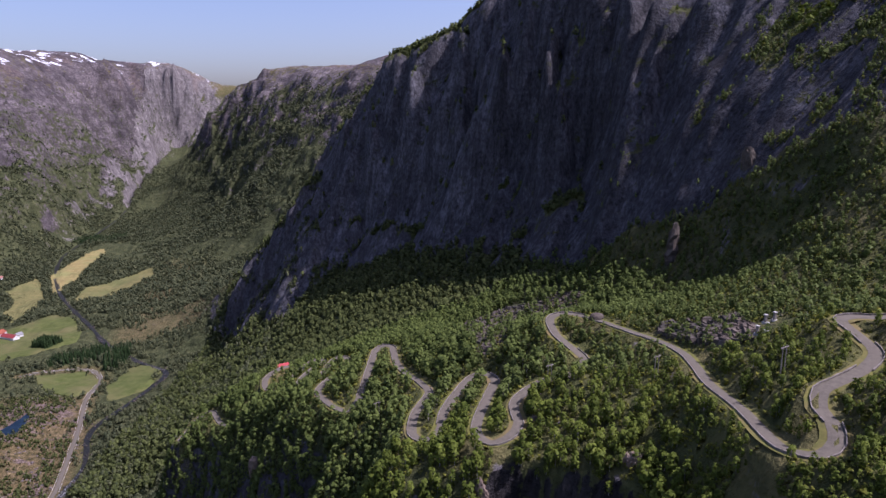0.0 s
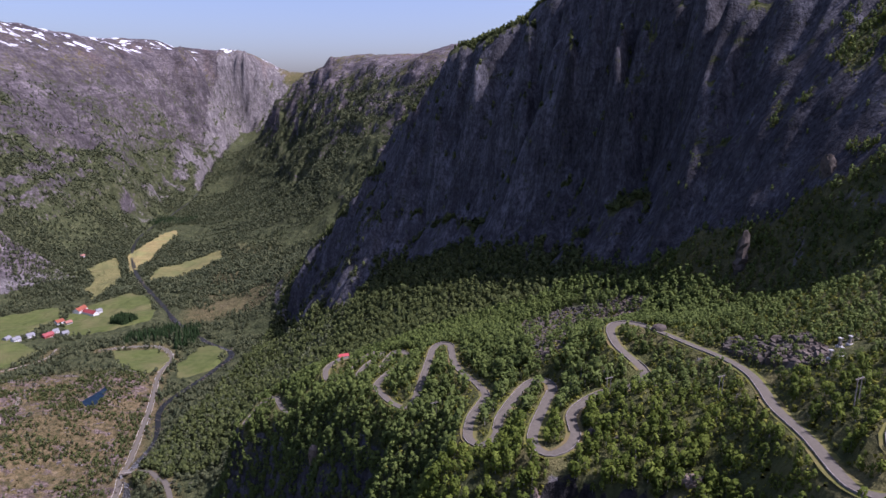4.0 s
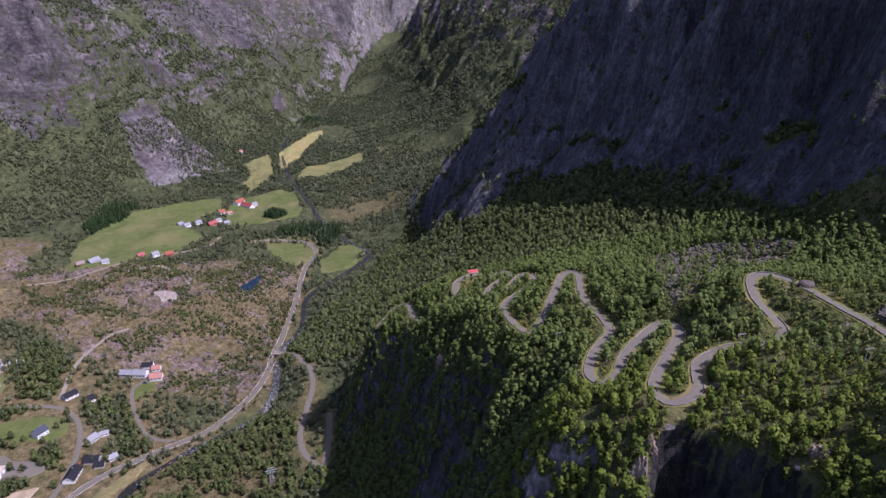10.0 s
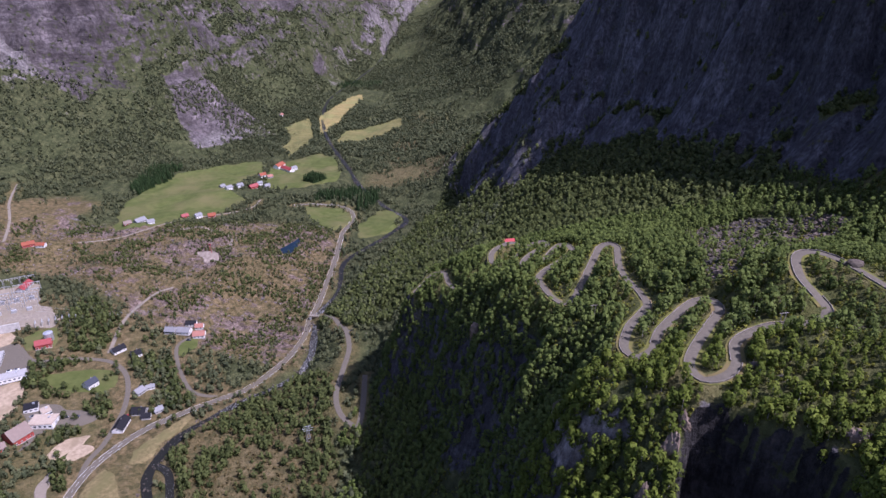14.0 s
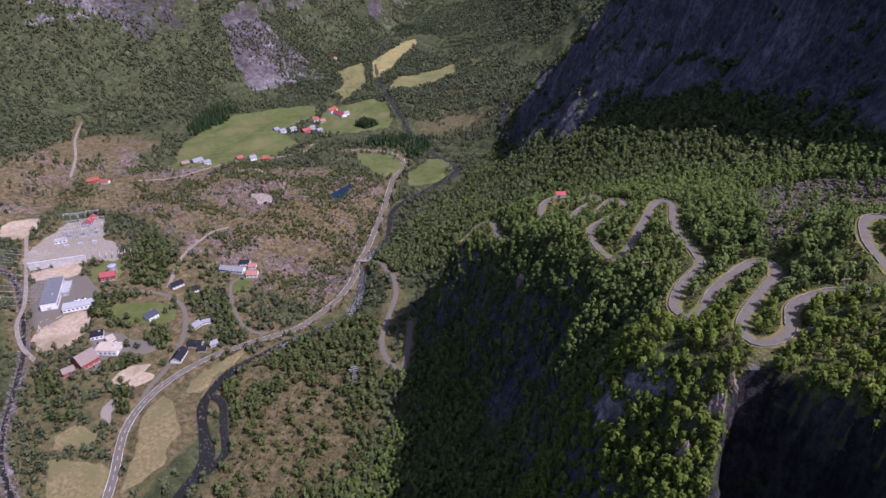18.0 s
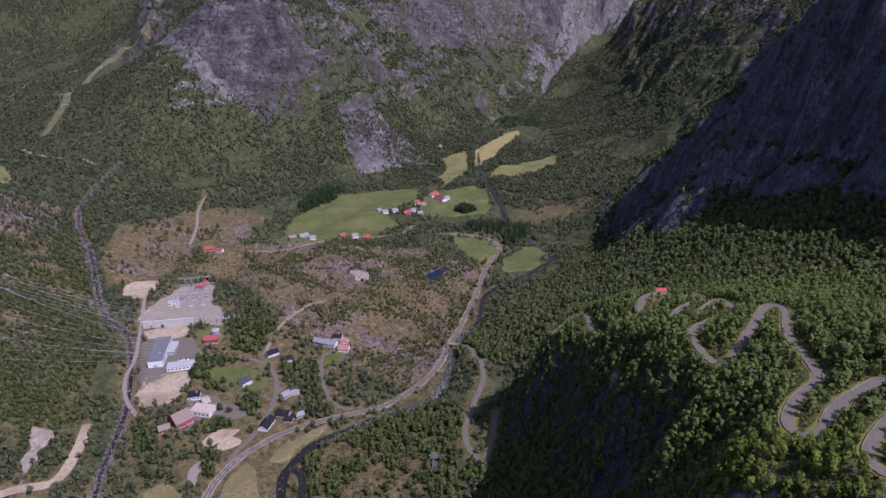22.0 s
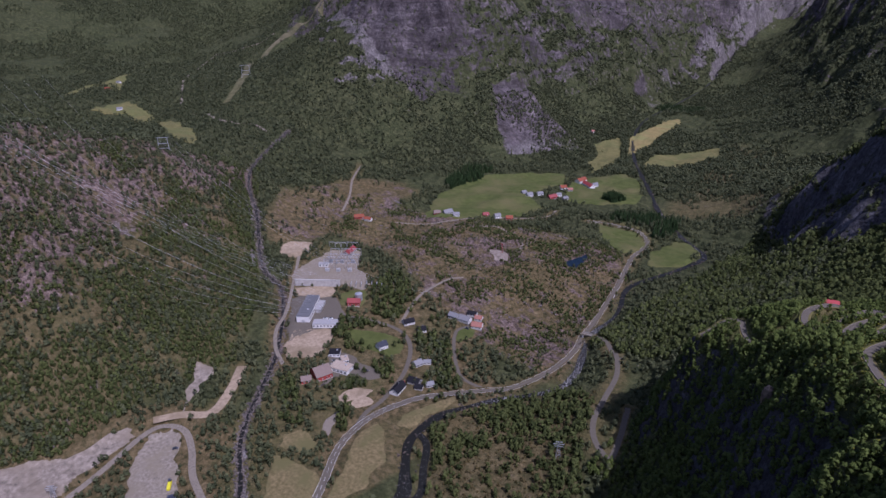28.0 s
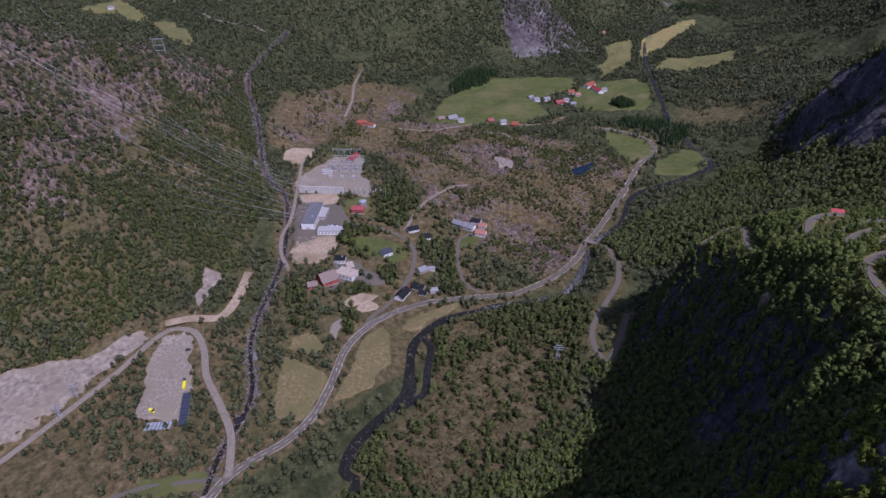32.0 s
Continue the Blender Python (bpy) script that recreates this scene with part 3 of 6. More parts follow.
def land_material(name="land", tint=(1.0, 1.0, 1.0), beds=False):
    """Turf, heath, scree and bare rock, by the plan's cover layers and the sheet's own steepness."""
    m, n, l, b = material(name)
    at = n.new("ShaderNodeAttribute")
    at.attribute_name = "cover"
    sep = n.new("ShaderNodeSeparateColor")
    l.new(at.outputs["Color"], sep.inputs[0])
    geo = n.new("ShaderNodeNewGeometry")
    nz = n.new("ShaderNodeSeparateXYZ")
    l.new(geo.outputs["True Normal"], nz.inputs[0])
    ps = n.new("ShaderNodeSeparateXYZ")
    l.new(geo.outputs["Position"], ps.inputs[0])
    big, mid, fine = tex(n, l, 0.012, 5), tex(n, l, 0.07, 8), tex(n, l, 0.6, 6)
    strip = tex(n, l, 0.022 if beds else 0.05, 9, stretch=(0.8, 0.8, 1.5) if beds else (1.6, 1.6, 0.28))
    green = ramp(n, l, mid, [(0.25, (0.04, 0.044, 0.014)), (0.5, (0.075, 0.08, 0.024)), (0.75, (0.13, 0.122, 0.044))])
    heath = ramp(n, l, tex(n, l, 0.16, 9, rough=0.7), [(0.32, (0.035, 0.036, 0.014)), (0.48, (0.11, 0.083, 0.037)), (0.62, (0.17, 0.128, 0.065)), (0.75, (0.24, 0.188, 0.112))])
    rock = ramp(n, l, strip, [(0.28, (0.06, 0.054, 0.05)), (0.5, (0.145, 0.132, 0.124)), (0.72, (0.26, 0.238, 0.224))])
    band = tex(n, l, 0.03, 6, stretch=(0.35, 0.35, 3.2))
    rock = mix(n, l, calc(n, l, "MULTIPLY", ramp(n, l, band, [(0.45, (0, 0, 0)), (0.62, (1, 1, 1))]), 0.22 if beds else 0.4), rock, (0.075, 0.066, 0.064))
    streak = tex(n, l, 0.11, 6, stretch=(2.2, 2.2, 0.1))
    rock = mix(n, l, calc(n, l, "MULTIPLY", ramp(n, l, streak, [(0.48, (0, 0, 0)), (0.64, (1, 1, 1))]), 0.4 if beds else 0.65), rock, (0.055, 0.05, 0.048))
    pale = ramp(n, l, tex(n, l, 0.22, 7), [(0.3, (0.046, 0.035, 0.028)), (0.5, (0.125, 0.094, 0.077)), (0.7, (0.215, 0.165, 0.138))])
    rock = mix(n, l, ramp(n, l, sep.outputs["Green"], [(0.6, (0, 0, 0)), (0.85, (1, 1, 1))]), rock, pale)
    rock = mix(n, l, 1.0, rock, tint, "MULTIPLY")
    if not beds:
        rock = mix(n, l, 1.0, rock, ramp(n, l, tex(n, l, 0.32, 9, rough=0.75, stretch=(1.3, 1.3, 0.7)), [(0.36, (0.42, 0.42, 0.43)), (0.64, (1.55, 1.53, 1.5))]), "MULTIPLY")
    if beds:
        # joints and overhangs between the great slabs, and broad weathered fields
        turned = n.new("ShaderNodeMapping")
        turned.inputs["Rotation"].default_value = (0.35, 0.5, 0.3)
        turned.inputs["Scale"].default_value = (1.0, 1.0, 0.55)
        l.new(geo.outputs["Position"], turned.inputs[0])
        wob = n.new("ShaderNodeTexNoise")
        wob.inputs["Scale"].default_value, wob.inputs["Detail"].default_value = 0.02, 6
        l.new(turned.outputs[0], wob.inputs["Vector"])
        add = n.new("ShaderNodeVectorMath")
        add.operation = "MULTIPLY_ADD"
        l.new(wob.outputs["Color"], add.inputs[0])
        add.inputs[1].default_value = (60, 60, 60)
        l.new(turned.outputs[0], add.inputs[2])
        for size, width, strength in ((0.012, 0.055, 0.75), (0.045, 0.07, 0.5)):
            vo = n.new("ShaderNodeTexVoronoi")
            vo.feature = "DISTANCE_TO_EDGE"
            vo.inputs["Scale"].default_value = size
            l.new(add.outputs[0], vo.inputs["Vector"])
            rock = mix(n, l, calc(n, l, "MULTIPLY", ramp(n, l, vo.outputs["Distance"], [(0.0, (1, 1, 1)), (width, (0, 0, 0))]), strength), rock, (0.045, 0.04, 0.038))
        beds_fine = tex(n, l, 0.1, 5, stretch=(0.16, 0.16, 1.7))
        rock = mix(n, l, calc(n, l, "MULTIPLY", ramp(n, l, beds_fine, [(0.52, (0, 0, 0)), (0.58, (1, 1, 1))]), 0.6), rock, (0.05, 0.044, 0.044))
        rock = mix(n, l, 1.0, rock, ramp(n, l, tex(n, l, 0.14, 9, rough=0.78), [(0.36, (0.45, 0.44, 0.45)), (0.64, (1.5, 1.47, 1.45))]), "MULTIPLY")
        rock = mix(n, l, 1.0, rock, ramp(n, l, tex(n, l, 0.006, 6, rough=0.65), [(0.35, (0.62, 0.6, 0.6)), (0.65, (1.25, 1.2, 1.16))]), "MULTIPLY")
    dry = calc(n, l, "MULTIPLY", ramp(n, l, tex(n, l, 0.035, 5), [(0.48, (0, 0, 0)), (0.62, (1, 1, 1))]), 0.3 if beds else 0.5)
    green = mix(n, l, dry, green, ramp(n, l, fine, [(0.3, (0.09, 0.075, 0.03)), (0.7, (0.17, 0.14, 0.065))]))
    col = mix(n, l, sep.outputs["Green"], green, heath)
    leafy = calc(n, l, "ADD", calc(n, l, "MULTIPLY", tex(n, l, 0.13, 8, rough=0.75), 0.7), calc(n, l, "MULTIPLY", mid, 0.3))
    # dark leafy tone under woods: canopy colour with the trees' shade mixed in
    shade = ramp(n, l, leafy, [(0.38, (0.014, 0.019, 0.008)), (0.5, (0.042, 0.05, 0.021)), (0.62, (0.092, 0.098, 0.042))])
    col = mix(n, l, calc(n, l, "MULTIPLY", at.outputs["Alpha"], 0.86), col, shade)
    col = mix(n, l, calc(n, l, "MULTIPLY", ramp(n, l, tex(n, l, 0.25, 6), [(0.5, (0, 0, 0)), (0.6, (1, 1, 1))]), 0.45), col, (0.03, 0.036, 0.014))
    bare = calc(n, l, "ADD", sep.outputs["Red"], calc(n, l, "MULTIPLY", calc(n, l, "SUBTRACT", mid, 0.5), 1.5))
    bare = calc(n, l, "ADD", bare, calc(n, l, "MULTIPLY", calc(n, l, "SUBTRACT", fine, 0.5), 0.7))
    lay = tex(n, l, 0.13, 7, stretch=(0.3, 1.3, 1.0))
    bare = calc(n, l, "ADD", bare, calc(n, l, "MULTIPLY", calc(n, l, "SUBTRACT", lay, 0.5), 1.3))
    col = mix(n, l, ramp(n, l, bare, [(0.42, (0, 0, 0)), (0.58, (1, 1, 1))]), col, rock)
    snow = calc(n, l, "MULTIPLY", sep.outputs["Blue"], ramp(n, l, tex(n, l, 0.016, 7, stretch=(1, 1, 2.0)), [(0.57, (0, 0, 0)), (0.6, (1, 1, 1))]))
    col = mix(n, l, snow, col, (0.8, 0.82, 0.85))
    l.new(col, b.inputs["Base Color"])
    b.inputs["Roughness"].default_value = 0.9
    b.inputs["Specular IOR Level"].default_value = 0.1
    h = calc(n, l, "ADD", calc(n, l, "MULTIPLY", mid, 3.0), calc(n, l, "ADD", fine, calc(n, l, "MULTIPLY", strip, 3.0)))
    relief(n, l, b, h, 0.8, 1.6)
    return m


def plain(name, low, high, scale=0.8, rough=0.85, bump=0.15, metal=0.0, spot=None, stretch=None):
    m, n, l, b = material(name)
    f = tex(n, l, scale, 6, stretch=stretch)
    c = ramp(n, l, f, [(0.3, low), (0.7, high)])
    if spot:
        c = mix(n, l, ramp(n, l, tex(n, l, scale * 0.13, 4), [(0.45, (0, 0, 0)), (0.65, (1, 1, 1))]), c, spot)
    l.new(c, b.inputs["Base Color"])
    b.inputs["Roughness"].default_value, b.inputs["Metallic"].default_value = rough, metal
    if rough > 0.82:
        b.inputs["Specular IOR Level"].default_value = 0.12
    if bump:
        relief(n, l, b, tex(n, l, scale * 4, 4), bump, 0.1)
    return m


def leaf_material(name, dark, light):
    m, n, l, b = material(name)
    at = n.new("ShaderNodeAttribute")
    at.attribute_name = "tone"
    info = n.new("ShaderNodeObjectInfo")
    geo = n.new("ShaderNodeNewGeometry")
    f = calc(n, l, "ADD", calc(n, l, "MULTIPLY", at.outputs["Fac"], 0.55), calc(n, l, "MULTIPLY", geo.outputs["Random Per Island"], 0.3))
    f = calc(n, l, "ADD", f, calc(n, l, "MULTIPLY", info.outputs["Random"], 0.15))
    c = ramp(n, l, f, [(0.1, dark), (0.9, light)])
    l.new(c, b.inputs["Base Color"])
    b.inputs["Roughness"].default_value = 0.6
    b.inputs["Specular IOR Level"].default_value = 0.06
    tr = n.new("ShaderNodeBsdfTranslucent")
    l.new(c, tr.inputs[0])
    mx = n.new("ShaderNodeMixShader")
    mx.inputs[0].default_value = 0.22
    l.new(b.outputs[0], mx.inputs[1])
    l.new(tr.outputs[0], mx.inputs[2])
    l.new(mx.outputs[0], n["Material Output"].inputs[0])
    return m


def water_material(name, deep, foam):
    m, n, l, b = material(name)
    f = tex(n, l, 0.9, 8, rough=0.75)
    at = n.new("ShaderNodeAttribute")
    at.attribute_name = "tone"
    w = calc(n, l, "ADD", f, calc(n, l, "MULTIPLY", at.outputs["Fac"], foam))
    c = mix(n, l, ramp(n, l, w, [(0.66, (0, 0, 0)), (0.74, (1, 1, 1))]), deep, (0.56, 0.55, 0.52))
    l.new(c, b.inputs["Base Color"])
    b.inputs["Roughness"].default_value = 0.4
    b.inputs["Specular IOR Level"].default_value = 0.14
    relief(n, l, b, f, 0.35, 0.3)
    return m


LANDM = land_material()
# granite with a bluish tint that paints in the haze across the valley
BEDSM = land_material("hazed_granite", (0.72, 0.72, 0.78), True)
# land rock darkened to put the gully's deep shade into its colour
SHADEROCKM = land_material("shaded_gully_rock", (0.2, 0.205, 0.21))
# same land rock, paler and bluer: distance haze put into the cliff's far end
HAZECLIFFM = land_material("haze_pale_cliff", (0.56, 0.6, 0.68))
# rock lifted paler and bluer than the west side, standing for haze
NORTHM = land_material("hazed_mountain", (0.9, 0.9, 0.96), True)
# dark rock; the blue in its tint stands in for haze
CLIFFM = land_material("dark_hazed_cliff", (0.44, 0.47, 0.53))
ASPHALT = plain("asphalt", (0.09, 0.079, 0.06), (0.136, 0.119, 0.09), 0.9, 0.92, 0.1, spot=(0.115, 0.1, 0.076))
ASPHALT.node_tree.nodes["Principled BSDF"].inputs["Specular IOR Level"].default_value = 0.15
GRAVEL = plain("gravel", (0.12, 0.104, 0.08), (0.25, 0.218, 0.168), 0.6, 0.95, 0.3, spot=(0.2, 0.17, 0.13))
PADM = plain("grey_chippings", (0.14, 0.12, 0.09), (0.29, 0.252, 0.195), 0.4, 0.95, 0.3, spot=(0.2, 0.17, 0.12))
QUARRYM = plain("quarry_waste", (0.11, 0.092, 0.07), (0.34, 0.29, 0.225), 0.22, 0.95, 0.6, spot=(0.2, 0.165, 0.12))
SAND = plain("sandy_soil", (0.23, 0.178, 0.115), (0.38, 0.302, 0.205), 0.3, 0.95, 0.3, spot=(0.2, 0.155, 0.095))
GRASS = plain("meadow_grass", (0.053, 0.068, 0.016), (0.092, 0.105, 0.031), 0.12, 0.95, 0.2, spot=(0.11, 0.104, 0.04))
STRAW = plain("cut_meadow", (0.17, 0.14, 0.053), (0.25, 0.2, 0.078), 0.15, 0.95, 0.2, spot=(0.17, 0.17, 0.06))
KNOLLM = plain("bare_knoll", (0.13, 0.106, 0.084), (0.33, 0.275, 0.22), 0.3, 0.95, 0.4)
OLIVE = plain("pasture", (0.1, 0.096, 0.034), (0.17, 0.152, 0.056), 0.15, 0.95, 0.2, spot=(0.11, 0.115, 0.04))
CLEARED = plain("cleared_strip", (0.055, 0.06, 0.024), (0.135, 0.122, 0.06), 0.09, 0.95, 0.3, spot=(0.15, 0.13, 0.08))
DRYGRASS = plain("dry_grass", (0.09, 0.078, 0.03), (0.205, 0.16, 0.078), 0.35, 0.95, 0.3, spot=(0.115, 0.105, 0.042))
STONE = plain("dry_stone", (0.1, 0.088, 0.074), (0.25, 0.222, 0.188), 0.9, 0.9, 0.3)
BOULDER = plain("boulder_rock", (0.04, 0.032, 0.025), (0.145, 0.118, 0.094), 0.35, 0.9, 0.5, spot=(0.05, 0.048, 0.04))
LEAF = leaf_material("birch_leaves", (0.041, 0.061, 0.009), (0.143, 0.175, 0.027))
LEAFM = leaf_material("slope_leaves", (0.035, 0.053, 0.013), (0.118, 0.15, 0.036))
FERN = leaf_material("bilberry_and_fern", (0.064, 0.075, 0.01), (0.18, 0.178, 0.028))
# extra blue paints haze into the far woods; the valley scrub shares it
BUSH = leaf_material("hazed_scrub_leaves", (0.038, 0.049, 0.024), (0.114, 0.124, 0.058))
HEATHER = leaf_material("heather", (0.045, 0.042, 0.014), (0.14, 0.108, 0.042))
STREAMROCK = plain("stream_rock", (0.035, 0.03, 0.026), (0.2, 0.172, 0.148), 0.3, 0.9, 0.4)
CRAG = plain("weathered_crag", (0.07, 0.054, 0.042), (0.26, 0.2, 0.155), 0.25, 0.9, 0.6, spot=(0.12, 0.1, 0.05))
MOORROCK = plain("moor_rock", (0.06, 0.05, 0.044), (0.2, 0.168, 0.148), 0.35, 0.9, 0.4, spot=(0.14, 0.12, 0.11))
LEAFB = leaf_material("mixed_leaves", (0.029, 0.04, 0.013), (0.106, 0.124, 0.038))
SPRUCE = leaf_material("spruce_needles", (0.012, 0.026, 0.008), (0.03, 0.052, 0.016))
BARK = plain("bark", (0.12, 0.1, 0.08), (0.4, 0.38, 0.35), 2.0, 0.9, 0.3)
RIVERM = water_material("river_water", (0.014, 0.014, 0.011), 0.13)
PONDM = water_material("pond_water", (0.008, 0.018, 0.03), -1.0)

# ---- mesh helpers ----


def mesh_of(name, verts, faces, mat, tone=None, soft=None):
    """A mesh from arrays; all faces have the same number of corners."""
    verts, faces = np.asarray(verts, np.float32), np.asarray(faces, np.int32)
    me = bpy.data.meshes.new(name)
    n, k = faces.shape
    me.vertices.add(len(verts))
    me.vertices.foreach_set("co", verts.ravel())
    me.loops.add(n * k)
    me.loops.foreach_set("vertex_index", faces.ravel())
    me.polygons.add(n)
    me.polygons.foreach_set("loop_start", np.arange(0, n * k, k, dtype=np.int32))
    if tone is not None:
        at = me.attributes.new("tone", "FLOAT", "POINT")
        at.data.foreach_set("value", np.asarray(tone, np.float32))
    if soft is not None:
        at = me.attributes.new("custom_normal", "FLOAT_VECTOR", "POINT")
        at.data.foreach_set("vector", np.asarray(soft, np.float32).ravel())
    me.polygons.foreach_set("use_smooth", np.full(n, soft is not None))
    me.materials.append(mat)
    me.update(calc_edges=True)
    return me


def strip(name, line, half, mat, lift=0.0, tone=None, across=1, camber=0.0):
    """A ribbon along a sampled line. half: a width or one for each sample."""
    p = np.asarray(line, float)
    t = np.gradient(p[:, :2], axis=0)
    t /= np.linalg.norm(t, axis=1)[:, None] + 1e-9
    s = np.stack([-t[:, 1], t[:, 0]], 1)
    k = np.linspace(-1, 1, across + 1)
    half = np.broadcast_to(half, len(p))
    xy = p[:, None, :2] + s[:, None, :] * (half[:, None] * k[None, :])[..., None]
    z = np.broadcast_to(p[:, None, 2] + lift + camber * (1 - k[None, :] ** 2), xy.shape[:2])
    v = np.concatenate([xy, z[..., None]], -1).reshape(-1, 3)
    i = (np.arange(len(p) - 1)[:, None] * (across + 1) + np.arange(across)[None, :]).ravel()
    f = np.stack([i, i + 1, i + across + 2, i + across + 1], 1)[:, ::-1]
    return mesh_of(name, v, f, mat, None if tone is None else np.repeat(tone, across + 1))


def patch(name, poly, mat, lift=0.25, rings=10, wobble=3.0):
    """A plot of land laid over the ground sheet, with an uneven edge."""
    edge = spline([(x, y, 0) for x, y in list(poly) + [poly[0]]], 2.0)[:-1, :2]
    c = edge.mean(0)
    edge = edge + wobble * np.stack([fbm(edge[:, 0], edge[:, 1], 14, 3, 71), fbm(edge[:, 0], edge[:, 1], 14, 3, 75)], 1)
    k = np.linspace(0, 1, rings + 1)[1:]
    xy = (c + (edge[None] - c) * k[:, None, None]).reshape(-1, 2)
    v = np.vstack([np.c_[xy, ground_z(xy[:, 0], xy[:, 1]) + lift], [[*c, ground_z(*c) + lift]]])
    n, f = len(edge), []
    v[(rings - 1) * n:rings * n, 2] -= lift + 0.15
    a = np.arange(n)
    b = (a + 1) % n
    for r in range(rings - 1):
        f.append(np.stack([r * n + a, (r + 1) * n + a, (r + 1) * n + b, r * n + b], 1))
    f = np.vstack(f)
    t = np.vstack([np.stack([np.full(n, rings * n), a, b], 1), f[:, [0, 1, 2]], f[:, [0, 2, 3]]])
    return mesh_of(name, v, t, mat)


# ---- ground sheet ----
slope = slope_of(HZ)
west_zone = inside(X, Y, [(-870, 830), (-900, 1010), (-870, 1130), (-900, 1340), (-980, 1590), (-1080, 1960), (-1300, 2660), (-1560, 3360), (-1600, 4900), (-4300, 4900), (-4300, 1500), (-1300, 850)])
close = 1 - smooth(np.hypot(X, Y - 250), 260, 420)
north_zone = (Y > 1090) & ~west_zone & (X > -1000)
nmask = smooth(Y, 1000, 1150) * smooth(X, -1000, -850)
low = 0.8 + 0.9 * close + 0.45 * nmask
rock = smooth(slope, low, low + 0.5 + 0.3 * close) * 0.75
# grassy ledges and wooded lower slopes keep their cover
HILL = [(-480, -60), (-505, 60), (-530, 190), (-640, 275), (-780, 330), (-960, 440), (-1010, 380), (-960, 150), (-900, -60), (-800, -250), (-550, -250)]
hill = inside(X, Y, HILL).astype(float)
for _ in range(12):
    hill[1:-1, 1:-1] = (hill[1:-1, 1:-1] + hill[:-2, 1:-1] + hill[2:, 1:-1] + hill[1:-1, :-2] + hill[1:-1, 2:]) / 5
rock += (0.36 + 0.16 * fbm(X, Y, 50, 3, 191)) * moor + 0.55 * smooth(HZ, 400, 500) * far + hill * (0.1 + 0.5 * smooth(HZ + 45 * fbm(X, Y, 60, 3, 198), 45, 120))
rock = np.clip(rock + 0.12 * fbm(X, Y, 120, 3, 91), 0, 1)
verge = np.zeros(X.shape)
for line in [*LINES.values(), HAIRPINS, LOOP]:
    verge = np.maximum(verge, 1 - smooth(near_line(X, Y, line)[0], 5, 16))
village = inside(X, Y, [(-300, 60), (-320, 260), (-330, 350), (-440, 430), (-600, 420), (-720, 400), (-640, 280), (-480, 200), (-400, 60)])
works = inside(X, Y, [(-300, 60), (-330, -80), (-520, -80), (-530, 40), (-500, 130), (-430, 150), (-400, 60)])
heath = np.clip(0.9 * moor + 0.55 * verge * (HZ < 60) + 0.6 * village + 0.9 * works + hill * (0.6 + 0.45 * smooth(HZ + 30 * fbm(X, Y, 50, 3, 199), 35, 100)) + 0.5 * smooth(HZ, 300, 480) * far + 0.25 * smooth(fbm(X, Y, 90, 3, 92), 0, 0.6), 0, 1)
rock = np.where(np.hypot(X + 95, Y - 276) < 7 + 3 * vnoise(X, Y, 5, 161), 0.95, rock)
SCREE = [(2, 385), (8, 410), (45, 430), (80, 415), (92, 385), (70, 350), (63, 303), (48, 298), (33, 305), (26, 267), (14, 276), (13, 319)]
NOSE = [(-1431, 847), (-1725, 1100), (-1287, 937), (-1208, 1013), (-1149, 1069), (-1094, 1049), (-1000, 959), (-1054, 898), (-1137, 854), (-1234, 807)]
FACE = [(-1241, 1367), (-1235, 1555), (-1156, 1868), (-1091, 1837), (-1115, 1501), (-1150, 1350)]
WALL = [(-1700, 1560), (-2150, 1750), (-2400, 2300), (-1900, 3000), (-1452, 3146), (-1444, 3437), (-1344, 2703), (-1195, 1968), (-1117, 1605), (-1147, 1513)]
TALUS = [(-1035, 1042), (-1015, 1134), (-894, 1138), (-810, 1105), (-857, 1020), (-861, 920), (-943, 970)]
TALUS2 = [(-982, 1520), (-985, 1611), (-926, 1617), (-905, 1507)]
SLABS = [[(-387, 451), (-368, 471), (-340, 474), (-334, 447), (-330, 412), (-351, 412)], [(-432, 673), (-417, 630), (-408, 655), (-450, 650)], [(-560, 520), (-600, 560), (-540, 610), (-490, 560), (-510, 520)]]
for q in SLABS:
    rock = np.where(inside(X, Y, q), np.maximum(rock, 0.58), rock)
bed = 1 - smooth(near_line(X, Y, STREAM)[0], 2.5, 8 + 4 * vnoise(X, Y, 18, 181))
rock = np.maximum(rock, 0.55 * bed)
BANK = [(-240, 100), (-275, 160), (-285, 210), (-335, 262), (-335, 320), (-305, 380), (-260, 400), (-235, 340), (-200, 300), (-180, 230), (-190, 100)]
felled = inside(X, Y, BANK).astype(float)
for _ in range(6):
    felled[1:-1, 1:-1] = (felled[1:-1, 1:-1] + felled[:-2, 1:-1] + felled[2:, 1:-1] + felled[1:-1, :-2] + felled[1:-1, 2:]) / 5
heath = np.maximum(heath, np.maximum(0.95 * felled, 0.5 * bed))
rock = np.maximum(rock, 0.85 * smooth(gully, 0.02, 0.12))
rock = np.where(west_zone, rock * 0.8 + 0.16 * fbm(X, Y, 170, 4, 95), rock)
for q in (TALUS, TALUS2):
    rock = np.where(inside(X, Y, q), np.maximum(rock, 0.8), rock)
rock = np.where(inside(X, Y, SCREE), np.maximum(rock, 0.55), rock)
rock = np.where(inside(X, Y, CLIFF), np.maximum(rock, 0.8 * smooth(slope, 0.8, 1.15)), rock)
green_low = smooth(HZ + 70 * fbm(X, Y, 200, 4, 195) - 60 * inside(X, Y, TALUS), 90, 230)
